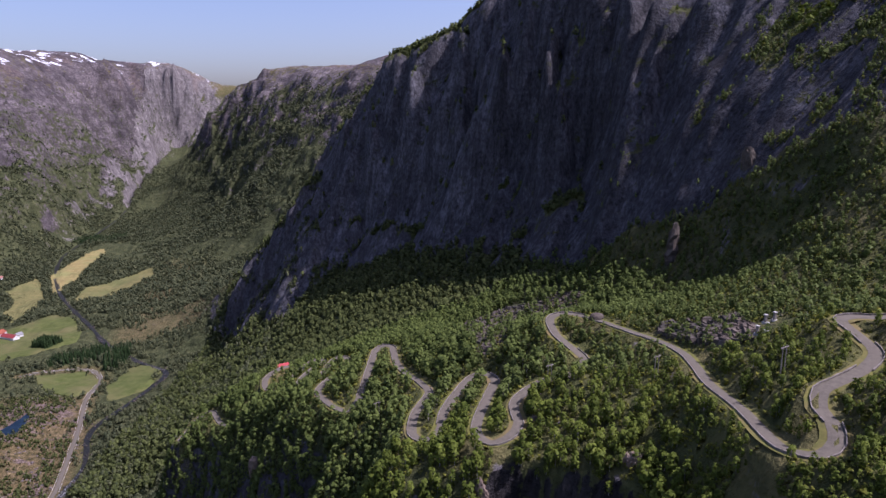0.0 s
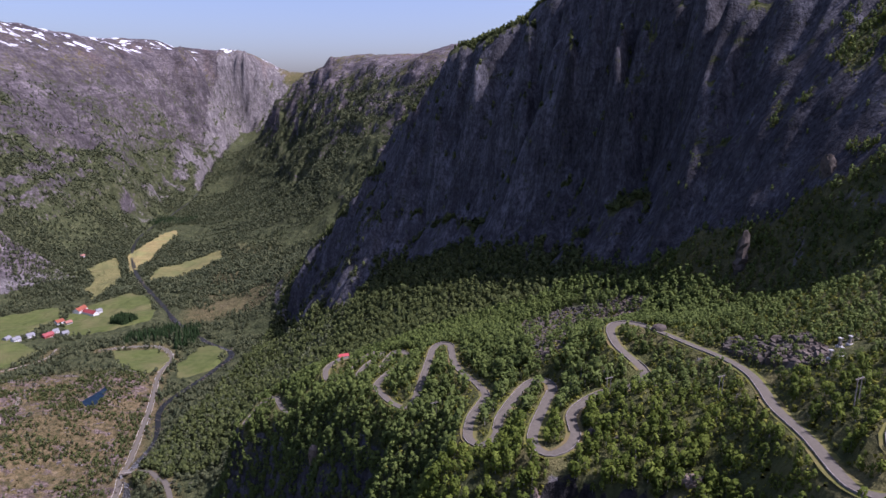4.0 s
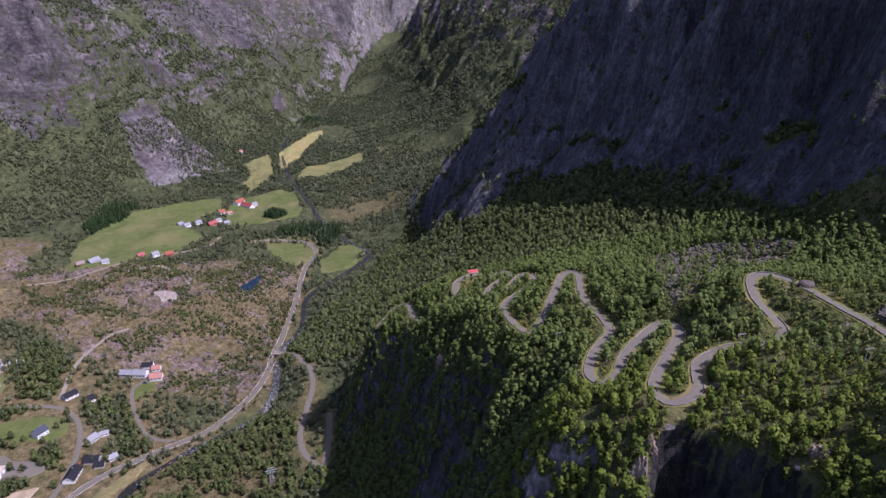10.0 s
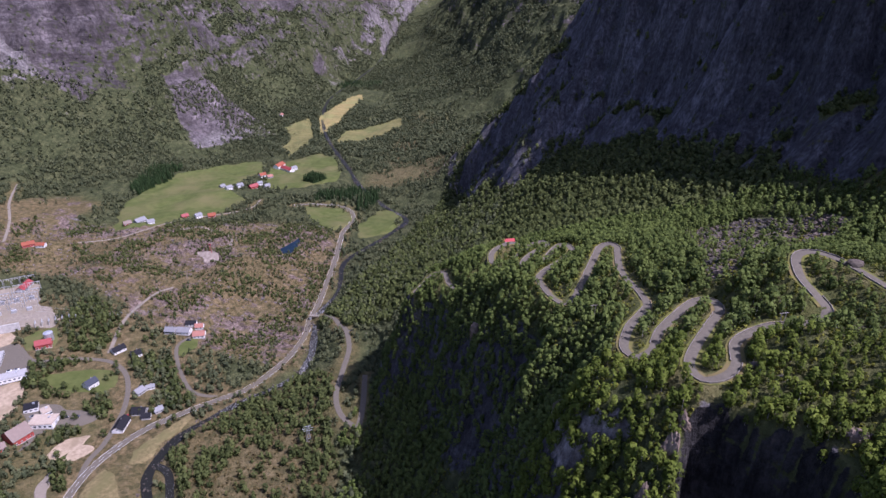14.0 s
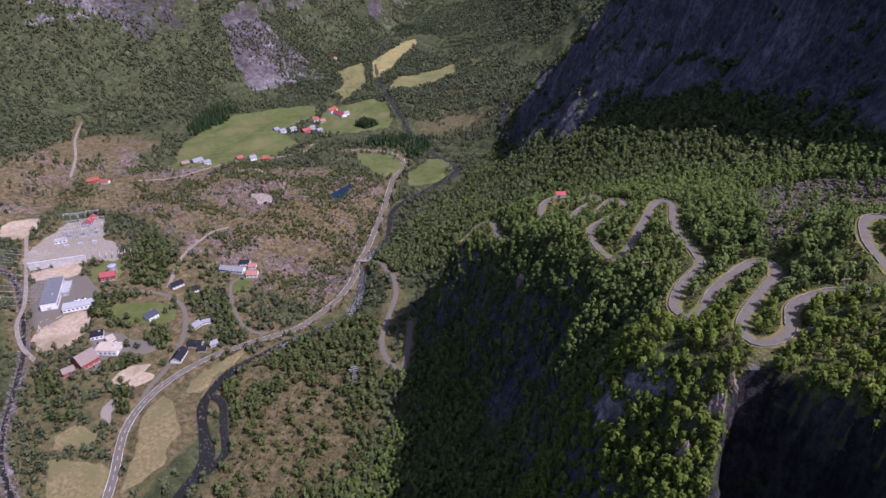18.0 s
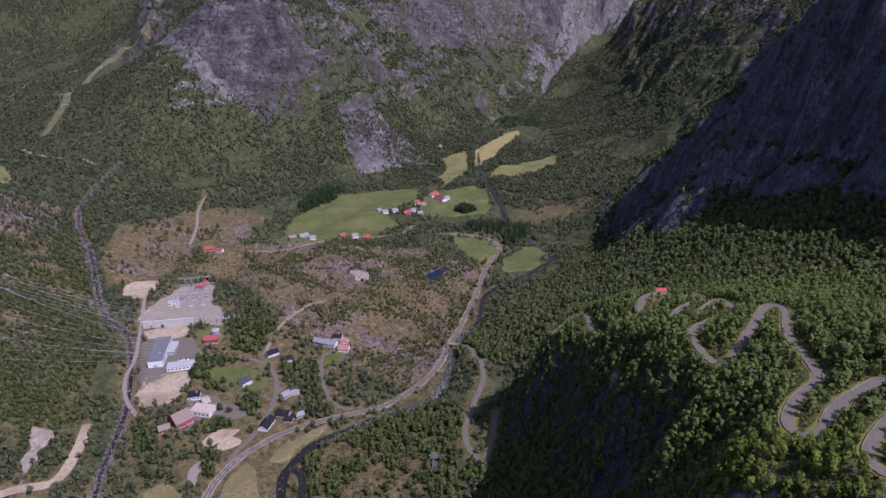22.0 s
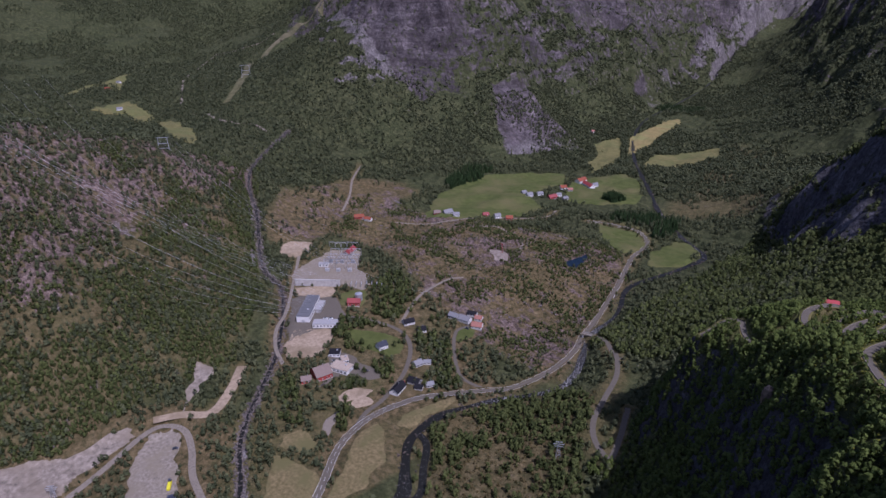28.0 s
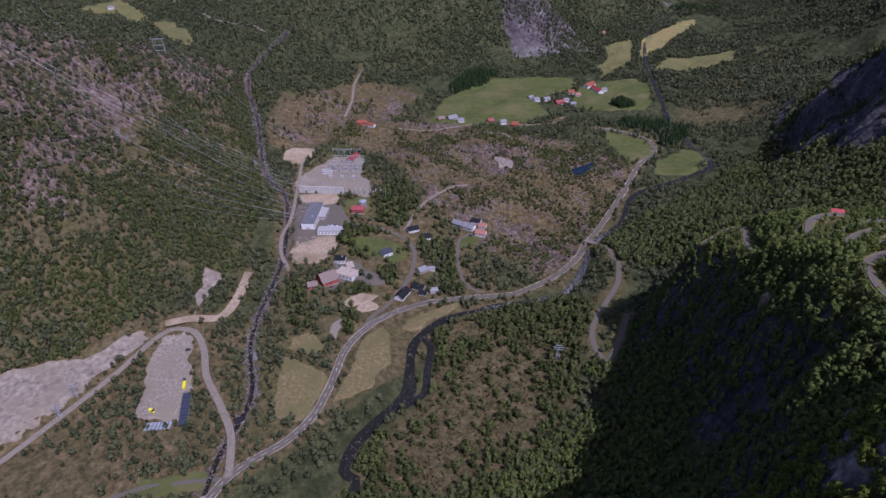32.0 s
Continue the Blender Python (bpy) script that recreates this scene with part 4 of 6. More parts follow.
for q in (NOSE, FACE, WALL):
    m = inside(X + 45 * fbm(X, Y, 120, 3, 193), Y + 45 * fbm(X, Y, 120, 3, 194), q).astype(float)
    for _ in range(3):
        m[1:-1, 1:-1] = (m[1:-1, 1:-1] + m[:-2, 1:-1] + m[2:, 1:-1] + m[1:-1, :-2] + m[1:-1, 2:]) / 5
    rock = np.maximum(rock, m * (0.66 + 0.2 * fbm(X, Y, 90, 4, 197)))
    green_low = np.maximum(green_low, m)
rock = np.where(west_zone, np.maximum(rock * (0.45 + 0.55 * green_low), 0.8 * (inside(X, Y, TALUS) | inside(X, Y, TALUS2))), rock)
rock = np.where(north_zone, rock * (0.45 + 0.55 * smooth(HZ + 60 * fbm(X, Y, 160, 4, 196), 180, 330)), rock)
crest_rock = smooth(HZ + 60 * fbm(X, Y, 110, 4, 205), 260, 390) * (north_zone | west_zone)
rock = np.maximum(rock, crest_rock * (0.66 + 0.25 * fbm(X, Y, 70, 4, 206)))
FLAT = [(-560, 1300), (-420, 1200), (-330, 1080), (-320, 950), (-390, 880), (-480, 880), (-560, 1060), (-640, 1200)]
flat = inside(X + 25 * fbm(X, Y, 60, 3, 207), Y + 25 * fbm(X, Y, 60, 3, 208), FLAT).astype(float)
for _ in range(6):
    flat[1:-1, 1:-1] = (flat[1:-1, 1:-1] + flat[:-2, 1:-1] + flat[2:, 1:-1] + flat[1:-1, :-2] + flat[1:-1, 2:]) / 5
heath = np.maximum(heath, 0.75 * flat)
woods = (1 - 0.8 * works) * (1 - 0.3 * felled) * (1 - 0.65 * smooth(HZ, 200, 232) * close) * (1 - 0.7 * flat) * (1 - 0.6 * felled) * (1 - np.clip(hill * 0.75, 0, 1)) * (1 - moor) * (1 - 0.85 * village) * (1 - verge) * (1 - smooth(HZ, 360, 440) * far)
snow = smooth(HZ, 455, 500) * smooth(np.hypot(X, Y), 1500, 2200) * (1 - smooth(slope, 0.5, 0.9))


def ground_part(name, mask, mat=LANDM):
    """The part of the sheet whose quads lie in the mask."""
    ny, nx = X.shape
    ids = np.arange(ny * nx).reshape(ny, nx)
    q = np.stack([ids[:-1, :-1], ids[:-1, 1:], ids[1:, 1:], ids[1:, :-1]], -1)[mask[:-1, :-1]]
    tri = np.vstack([q[:, [0, 1, 2]], q[:, [0, 2, 3]]])
    used, inv = np.unique(tri, return_inverse=True)
    v = np.stack([X.ravel()[used], Y.ravel()[used], HZ.ravel()[used]], 1)
    me = mesh_of(name, v, inv.reshape(tri.shape), mat)
    at = me.color_attributes.new("cover", "FLOAT_COLOR", "POINT")
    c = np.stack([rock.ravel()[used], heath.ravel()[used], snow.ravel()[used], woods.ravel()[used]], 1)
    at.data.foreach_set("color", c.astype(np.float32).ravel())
    me.polygons.foreach_set("use_smooth", np.ones(len(me.polygons), bool))
    return new(name, me)


east = inside(X, Y, [(230, 165), (200, 265), (150, 340), (92, 430), (20, 530), (-90, 615), (-165, 680), (-285, 760), (-350, 960), (-60, 1090), (2300, 1100), (2300, -950), (300, -950)])
west = west_zone
north = (Y > 1090) & ~west & (X > -900) & ~inside(X, Y, [(-300, 1000), (-520, 1150), (-640, 1400), (-780, 1750), (-900, 2050), (-900, 1000)])
north &= ~east
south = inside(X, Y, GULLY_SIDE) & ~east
tagged(ground_part("cliff_south", south, SHADEROCKM), "sheer rock gully below the lowest bend, rock darkened for its shade", "cliff", kind="structure")
# low steep face swaps to the darker cliff rock in place of its shade
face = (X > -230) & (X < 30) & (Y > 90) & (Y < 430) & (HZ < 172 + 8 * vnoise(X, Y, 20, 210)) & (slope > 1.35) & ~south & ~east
tagged(ground_part("spur_cliff", face, CLIFFM), "steep rock face below the wooded spur, in darker rock for its shade", "cliff", kind="structure")
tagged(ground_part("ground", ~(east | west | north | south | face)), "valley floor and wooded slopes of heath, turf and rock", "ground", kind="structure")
# the far end of the cliff takes the haze-tinted rock
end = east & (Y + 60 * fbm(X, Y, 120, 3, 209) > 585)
tagged(ground_part("cliff_north_end", end, HAZECLIFFM), "far end of the great cliff above the valley, rock tinted pale for haze", "cliff", kind="structure")
tagged(ground_part("cliff_east", east & ~end, CLIFFM), "tall dark grey rock cliff with green ledges above the hairpins, blued for haze", "cliff", kind="structure")
tagged(ground_part("mountain_west", west, BEDSM), "grey granite mountainside with scree and woods across the valley, blued for haze", "mountain", kind="structure")
tagged(ground_part("mountain_north", north, NORTHM), "green and rocky mountain spur closing the upper valley", "mountain", kind="structure")

# ---- water, roads, plots ----
rapid = smooth(RIVER[:, 1], 270, 340) * (1 - smooth(RIVER[:, 1], 500, 560)) + 0.6 * smooth(RIVER[:, 1], 720, 790) * (1 - smooth(RIVER[:, 1], 830, 880))
rt = np.clip(0.3 + 0.45 * rapid + 0.35 * vnoise(RIVER[:, 0], RIVER[:, 1], 30, 77), 0, 1)
half = 3.0 + 1.6 * (1 - smooth(RIVER[:, 1], 260, 330)) + 1.4 * vnoise(RIVER[:, 0], RIVER[:, 1], 26, 78)
tagged(new("river_branch", strip("river_branch", BRANCH, 3.0, RIVERM, -1.3, np.full(len(BRANCH), 0.5), 2)), "side channel of the dark river round a wooded islet", "river", kind="structure")
tagged(new("river", strip("river", RIVER, half, RIVERM, -1.3, rt, 2)), "dark river with white rapids among boulders", "river", kind="structure")
tagged(new("stream", strip("stream", STREAM, 1.7, RIVERM, -0.5, np.full(len(STREAM), 0.2), 2)), "small stony stream in a gully", "stream", kind="structure")
tagged(new("hairpin_road", strip("hairpin_road", HAIRPINS, 1.7, ASPHALT, 0.0, None, 4, 0.06)), "narrow grey asphalt road in hairpin bends", "road", kind="structure")
VERGE = plain("road_verge", (0.06, 0.073, 0.017), (0.145, 0.135, 0.036), 0.4, 0.95, 0.3, spot=(0.15, 0.115, 0.05))
tagged(new("road_verge", strip("road_verge", HAIRPINS, 3.1 + 0.4 * vnoise(HAIRPINS[:, 0], HAIRPINS[:, 1], 9, 79), VERGE, -0.09, None, 4, 0.04)), "yellow-green grass verge beside the hairpin road", "verge", kind="structure")
tagged(new("loop_road", strip("loop_road", LOOP, 2.3, ASPHALT, 0.0, None, 4, 0.06)), "narrow asphalt road looping at the foot of the slope", "road", kind="structure")
for name, w, mat, label in (("main", 2.6, ASPHALT, "two-lane grey asphalt valley road"), ("village", 2.2, ASPHALT, "narrow asphalt lane through the hamlet"),
                            ("house", 1.8, ASPHALT, "narrow lane to a house on the knoll"), ("knoll", 1.9, GRAVEL, "pale gravel track over the rocky knoll"),
                            ("plant", 1.9, GRAVEL, "gravel service road along the stream"), ("works", 2.7, GRAVEL, "pale gravel road beside the quarry"),
                            ("sandy", 4.6, SAND, "bare sandy track beside the quarry"), ("side", 1.8, ASPHALT, "narrow side lane"), ("farm", 1.6, GRAVEL, "gravel farm lane along the field"), ("north", 1.8, GRAVEL, "pale track climbing into the wood")):
    tagged(new(name + "_road", strip(name + "_road", LINES[name], w if name != "main" else w - 0.6 * smooth(LINES[name][:, 1], 300, 350), mat, 0.12, None, 4, 0.05)), label, "road", kind="structure")
LOOKS = {"field": GRASS, "lawn": GRASS, "meadow": DRYGRASS, "gravel": GRAVEL, "quarry": QUARRYM, "yard": GRAVEL, "switch": GRAVEL, "sand": SAND, "bank": DRYGRASS, "bare": KNOLLM}
for name, poly in PLOTS.items():
    if name == "pond":
        continue
    mat = {"field_tan": STRAW, "field_far": OLIVE, "meadow_upper": OLIVE, "yard_sand": SAND, "yard_dark": ASPHALT, "yard_plant": ASPHALT, "switch_pad": PADM, "gravel_heap": QUARRYM, "gravel_pad": PADM}.get(name) or LOOKS[name.split("_")[0]]
    tagged(new(name, patch(name, poly, mat, 0.9 if name.startswith("field") or name == "meadow_upper" else 0.25, 24 if name.startswith("field") else 10)), {"field": "mown green hay field", "lawn": "green garden lawn"}.get(name.split("_")[0], "open plot of bare or dry ground"), "plot", kind="structure")
tagged(new("pond", patch("pond", PLOTS["pond"], PONDM, 0.3, 6, 1.0)), "small dark blue pond in rocky ground", "pond", kind="structure")

# ---- woods ----


def crown_shape(seed, cards, clumps, size, width, low, high):
    """Leaf sprays on several uneven clumps: unit-height tree. Returns corner points of triangles."""
    r = np.random.default_rng(seed)
    quads = []
    cz = np.linspace(low + 0.08, high - 0.1, clumps) + r.normal(0, 0.03, clumps)
    for k in range(clumps):
        f = (cz[k] - low) / (high - low)
        rad = width * (0.45 + 0.55 * math.sin(math.pi * min(0.95, f + 0.15)))
        a = r.random() * 6.283
        off = rad * 0.42 * r.random()
        c = np.array([off * math.cos(a), off * math.sin(a), cz[k]])
        cr = rad * (0.6 + 0.25 * r.random())
        for _ in range(cards // clumps):
            n = r.normal(size=3)
            n[2] = abs(n[2]) * 0.8 + 0.1 if r.random() < 0.75 else n[2]
            n /= np.linalg.norm(n)
            p = c + n * cr * (0.8 + 0.3 * r.random()) * [1, 1, 0.75]
            n = n + (p - [0, 0, (low + high) / 2]) / width * 0.5 + r.normal(0, 0.22, 3)
            n /= np.linalg.norm(n)
            u = np.cross(n, r.normal(size=3))
            u /= np.linalg.norm(u)
            v = np.cross(n, u)
            s = size * (0.6 + 0.8 * r.random())
            tri = [p - u * s - v * s * 0.55, p + u * s - v * s * 0.4 + n * s * 0.2, p + v * s * 0.95 - n * s * 0.15]
            if np.cross(tri[1] - tri[0], tri[2] - tri[0]) @ (p - [0, 0, 0.42]) < 0:
                tri = tri[::-1]
            quads.append(tri)
    return np.array(quads)


def crown_normals(q):
    """A rounded crown's normals for its leaf sprays, each leaning a little with its own spray."""
    own = np.cross(q[:, 1] - q[:, 0], q[:, 2] - q[:, 0])
    own /= np.linalg.norm(own, axis=1)[:, None] + 1e-9
    out = q - [0, 0, 0.42]
    out /= np.linalg.norm(out, axis=2)[..., None] + 1e-9
    own *= np.sign((own * out.mean(1)).sum(1))[:, None]
    out = out + 0.55 * own[:, None] + [0, 0, 0.15]
    return (out / np.linalg.norm(out, axis=2)[..., None]).reshape(-1, 3)


def spruce_shape(seed, tiers, per):
    r = np.random.default_rng(seed)
    quads = []
    for k in range(tiers):
        z = 0.1 + 0.86 * k / tiers
        rad = 0.2 * (1 - z) + 0.02
        for j in range(per):
            a = 6.283 * (j + r.random() * 0.7) / per
            d = np.array([math.cos(a), math.sin(a), 0])
            t = np.array([-d[1], d[0], 0])
            rr, w = rad * (0.8 + 0.4 * r.random()), rad * 0.55
            top, tip = np.array([0, 0, z + 0.09]), d * rr + [0, 0, z - 0.04 * r.random()]
            quads.append([top, tip * 0.6 + top * 0.4 - t * w - [0, 0, 0.03], tip, tip * 0.6 + top * 0.4 + t * w - [0, 0, 0.03]])
    return np.array(quads)


def trunk_shape(width, top, lean=0.03):
    out = []
    for a in range(4):
        t0, t1 = math.pi / 2 * a, math.pi / 2 * (a + 1)
        out.append([[width * math.cos(t0), width * math.sin(t0), -0.06], [width * math.cos(t1), width * math.sin(t1), -0.06],
                    [width * 0.3 * math.cos(t1) + lean, width * 0.3 * math.sin(t1), top], [width * 0.3 * math.cos(t0) + lean, width * 0.3 * math.sin(t0), top]])
    return np.array(out)


def scatter(name, shapes, pos, height, wide, mat, tone=None):
    """Many plants as one mesh. wide: breadth relative to height."""
    vs, ts, ns = [], [], []
    leafy = shapes[0].shape[1] == 3
    pick = RNG.integers(0, len(shapes), len(pos))
    turn = RNG.random(len(pos)) * 6.283
    tone = RNG.random(len(pos)) if tone is None else tone
    for k, q in enumerate(shapes):
        m = pick == k
        if not m.any():
            continue
        p, h, w, c, s = pos[m], height[m], (height * wide)[m], np.cos(turn[m]), np.sin(turn[m])
        flat = q.reshape(-1, 3)
        x = (c[:, None] * flat[:, 0] - s[:, None] * flat[:, 1]) * w[:, None] + p[:, :1]
        y = (s[:, None] * flat[:, 0] + c[:, None] * flat[:, 1]) * w[:, None] + p[:, 1:2]
        z = flat[:, 2] * h[:, None] + p[:, 2:3]
        vs.append(np.stack([x, y, z], -1).reshape(-1, 3))
        ts.append(np.repeat(tone[m], len(flat)))
        if leafy:
            nr = crown_normals(q)
            ns.append(np.stack([c[:, None] * nr[:, 0] - s[:, None] * nr[:, 1], s[:, None] * nr[:, 0] + c[:, None] * nr[:, 1], np.broadcast_to(nr[:, 2], x.shape)], -1).reshape(-1, 3))
    v = np.vstack(vs)
    return new(name, mesh_of(name, v, np.arange(len(v)).reshape(-1, shapes[0].shape[1]), mat, np.concatenate(ts), np.vstack(ns) if leafy else None))


BARE = [PLOTS[k] for k in PLOTS]


def free_ground(x, y, road_gap=4.0):
    ok = np.ones(len(x), bool)
    ok &= (near_line(x, y, HAIRPINS)[0] > road_gap) & (near_line(x, y, LOOP)[0] > road_gap)
    for k, line in LINES.items():
        ok &= near_line(x, y, line)[0] > road_gap + 1
    ok &= near_line(x, y, RIVER)[0] > 6.5
    ok &= near_line(x, y, BRANCH)[0] > 5
    ok &= near_line(x, y, STREAM)[0] > 5.5
    for poly in BARE:
        ok &= ~inside(x, y, poly)
    for hx, hy, _, hl, hw, *_ in HOUSES + FLATS:
        ok &= np.hypot(x - hx, y - hy) > max(hl, hw) * 0.55 + 2
    for hx, hy, hr in ((-117, 431, 8), (130, 351, 5), (65, 259, 6), (80, 115, 3), (66, 124, 6), (18, 182, 3), (105, 198, 9), (-556, 351, 7), (-95, 275, 4), (-240, 320, 4), (-337, 487, 9)):
        ok &= np.hypot(x - hx, y - hy) > hr
    return ok


def slope_at(x, y):
    e = 3.0
    return np.hypot(ground_z(x + e, y) - ground_z(x - e, y), ground_z(x, y + e) - ground_z(x, y - e)) / (2 * e)


def sow(count, box, wanted, gap=4.0):
    """Random places in a box (x0, y0, x1, y1) kept with the given chance."""
    x, y = RNG.uniform(box[0], box[2], count), RNG.uniform(box[1], box[3], count)
    keep = RNG.random(count) < wanted(x, y)
    x, y = x[keep], y[keep]
    keep = free_ground(x, y, gap)
    x, y = x[keep], y[keep]
    return np.stack([x, y, ground_z(x, y) - 0.15], 1)


NEAR = [crown_shape(s, 90, 9, 0.075, 0.34, 0.08, 1.0) for s in range(6)]
SPURC = [crown_shape(s + 120, 45, 6, 0.11, 0.36, 0.06, 1.0) for s in range(6)]
BANKC = [crown_shape(s + 80, 42, 6, 0.125, 0.36, 0.04, 1.0) for s in range(6)]
MIDC = [crown_shape(s + 20, 30, 5, 0.16, 0.44, 0.0, 0.95) for s in range(6)]
LOWC = [crown_shape(s + 100, 8, 2, 0.33, 0.75, 0.0, 0.9) for s in range(4)]
SLOPEC = [crown_shape(s + 60, 22, 4, 0.2, 0.4, 0.02, 1.0) for s in range(5)]
FARC = [crown_shape(s + 40, 9, 3, 0.3, 0.42, 0.0, 1.0) for s in range(4)]
SPR = [spruce_shape(s, 7, 6) for s in range(3)]

in_scree = lambda x, y: inside(x, y, SCREE)


def spur_wood(x, y):
    d = smooth(fbm(x, y, 45, 3, 101), -1.5, -0.7)
    d = d * (1 - 0.12 * smooth(slope_at(x, y), 2.1, 3.2)) * ~inside(x, y, GULLY)
    d = np.where(inside(x, y, CLIFF) & (slope_at(x, y) > 1.15), 0.03 * d, d)
    return np.where(in_scree(x, y), 0.14 * d, d)


def east_wood(x, y):
    out = (x > -235) | (y > 430)
    return spur_wood(x, y) * out


def floor_wood(x, y):
    mo = inside(x, y, MOOR) | inside(x, y, MOOR_WEST)
    d = smooth(fbm(x, y, np.where(mo, 36, 60), 4, 111), np.where(mo, -0.25, -0.7), np.where(mo, 0.45, 0.1))
    d = np.where(inside(x, y, BANK), 0, d)
    return d * (1 - smooth(slope_at(x, y), 1.2, 2.2)) * np.where(mo, 0.3, 1.0)


FARM_LEFT = [(-1718, 316), (-1868, 414), (-1801, 463), (-1700, 439), (-1916, 517), (-1962, 547), (-1898, 462), (-1772, 378)]
FARM_LEFT2 = [(-1530, 326), (-1586, 380), (-1583, 427), (-1449, 434), (-1421, 401), (-1520, 394), (-1514, 353)]
FARM_LEFT3 = [(-1415, 422), (-1377, 444), (-1117, 397), (-1034, 356), (-1101, 350)]
CORRIDOR = valley_line([(-1810, 1090), (-1860, 1040), (-1890, 960), (-1800, 850), (-1600, 730), (-1458, 652), (-1366, 562)], 5.0)


def ridge_wood(x, y):
    z = ground_z(x, y)
    clear = ~(inside(x, y, TALUS) | inside(x, y, TALUS2) | inside(x, y, FARM_LEFT) | inside(x, y, FARM_LEFT2) | inside(x, y, FARM_LEFT3)) & (near_line(x, y, CORRIDOR)[0] > 12)
    clear = clear * np.where(inside(x, y, NOSE) | inside(x, y, FACE) | inside(x, y, WALL), 0.2, 1.0)
    return clear * smooth(fbm(x, y, 130, 4, 121), -0.9, 0.0) * (1 - smooth(slope_at(x, y), 1.5, 2.8)) * (1 - smooth(z, 300, 430))


spur = np.vstack([sow(27000, (-215, 40, 240, 470), spur_wood, 4.4),
                  sow(11000, (-215, 90, 60, 420), lambda x, y: spur_wood(x, y) * smooth(slope_at(x, y), 0.8, 2.0))])
spur = spur[~((spur[:, 0] < -190) & (spur[:, 1] < 320)) | (spur[:, 2] > 8)]
spur = spur[np.argsort(np.hypot(spur[:, 0], spur[:, 1] - 30))]
hs = (2.4 + 6.0 * RNG.beta(2.0, 2.2, len(spur))) * (1 - 0.38 * smooth(spur[:, 2], 222, 246))
lone, spur, lone_h, hs = spur[:280], spur[280:], hs[:280], hs[280:]
tagged(scatter("far_birch_wood", SPURC, spur[6500:], hs[6500:], 1.0, LEAFM), "dense green birch wood on the lower spur", "woodland", kind="stuff")
fern = sow(26000, (-120, 60, 240, 420), lambda x, y: (spur_wood(x, y) > 0.1) * (1 - smooth(slope_at(x, y), 1.6, 3.0)), 3.2)
tagged(scatter("undergrowth", LOWC, fern, RNG.uniform(0.6, 1.7, len(fern)), 1.1, FERN), "low yellow-green bilberry and fern between the birches", "scrub", kind="stuff")
shelf = sow(1500, (46, 103, 90, 147), lambda x, y: (ground_z(x, y) > 150) * 1.0, 5.0)
tagged(scatter("shelf_scrub", SPURC, shelf, RNG.uniform(0.8, 1.9, len(shelf)), 1.3, LEAF), "green birch scrub on the shelf beside the gully", "scrub", kind="stuff")
tagged(scatter("birch_wood", NEAR, spur[:6500], hs[:6500], 1.0, LEAF), "dense bright green birch wood on the hairpin slope", "woodland", kind="stuff")
tagged(scatter("birch_trunks", [trunk_shape(0.022, 0.8)], spur[:9000], hs[:9000], 1.0, BARK), "slender pale birch trunks in the wood", "woodland", kind="stuff")
east_w = sow(22000, (-330, 470, 130, 1000), east_wood)
tagged(scatter("slope_wood", SLOPEC, east_w, RNG.uniform(3.5, 7.5, len(east_w)), 1.0, LEAFB), "green broadleaf wood on the slope below the cliff", "woodland", kind="stuff")
floor_w = sow(46000, (-1000, -140, -170, 1250), floor_wood)
fh = RNG.uniform(3.0, 7.5, len(floor_w)) * np.where(inside(floor_w[:, 0], floor_w[:, 1], MOOR), 0.6, 1.0)
tagged(scatter("valley_scrub", MIDC, floor_w, fh, 1.0, BUSH), "dark green scrub and small trees on the valley floor", "woodland", kind="stuff")
bank_w = sow(11000, (-340, 60, -150, 450), lambda x, y: inside(x, y, BANK) * np.where(np.hypot((x + 255) / 1.0, (y - 235) / 1.7) < 42, 0.16, 0.6) * smooth(fbm(x, y, 22, 3, 116), -0.9, 0.1), 3.0)
tagged(scatter("bank_wood", BANKC, bank_w, RNG.uniform(4.0, 9.0, len(bank_w)), 1.0, LEAFB), "mixed green trees among brown heath on the river bank", "woodland", kind="stuff")
low_h = np.vstack([sow(9000, (-840, 380, -290, 700), lambda x, y: inside(x, y, MOOR) * 0.8 * smooth(fbm(x, y, 18, 3, 117), -0.4, 0.4), 2.0),
                   sow(6000, (-340, 60, -170, 430), lambda x, y: inside(x, y, BANK) * 0.9, 2.0),
                   sow(5000, (-1010, -250, -480, 440), lambda x, y: inside(x, y, HILL) * 0.8, 2.0)])
tagged(scatter("heather_bushes", LOWC, low_h, RNG.uniform(0.7, 2.2, len(low_h)), 1.0, HEATHER), "low brown heather and juniper bushes on the rocky ground", "scrub", kind="stuff")
moor_s = sow(20000, (-840, 380, -290, 700), lambda x, y: inside(x, y, MOOR) * smooth(fbm(x * 0.6, y, 22, 4, 114), -0.1, 0.5), 2.5)
tagged(scatter("moor_bushes", SLOPEC, moor_s, RNG.uniform(1.6, 4.0, len(moor_s)), 1.1, LEAFB), "dark green juniper and birch bushes in clumps on the rocky moor", "scrub", kind="stuff")
hill_s = sow(44000, (-1010, -250, -480, 440), lambda x, y: inside(x, y, HILL) * smooth(fbm(x, y, 40, 4, 118) - 1.0 * smooth(ground_z(x, y), 60, 115) + 0.4, -0.5, 0.3), 2.5)
tagged(scatter("hill_scrub", SLOPEC, hill_s, RNG.uniform(2.4, 5.6, len(hill_s)), 1.05, LEAFB), "green birch scrub between bare slabs on the near hill", "woodland", kind="stuff")
grove_p = []
for poly in GROVES:
    q = np.array(poly)
    n_ = int(np.prod(q.max(0) - q.min(0)) / 22)
    p = sow(n_, (*q.min(0), *q.max(0)), lambda x, y: inside(x, y, poly) * 1.0, 2.5)
    grove_p.append(p)
grove_p = np.vstack(grove_p)
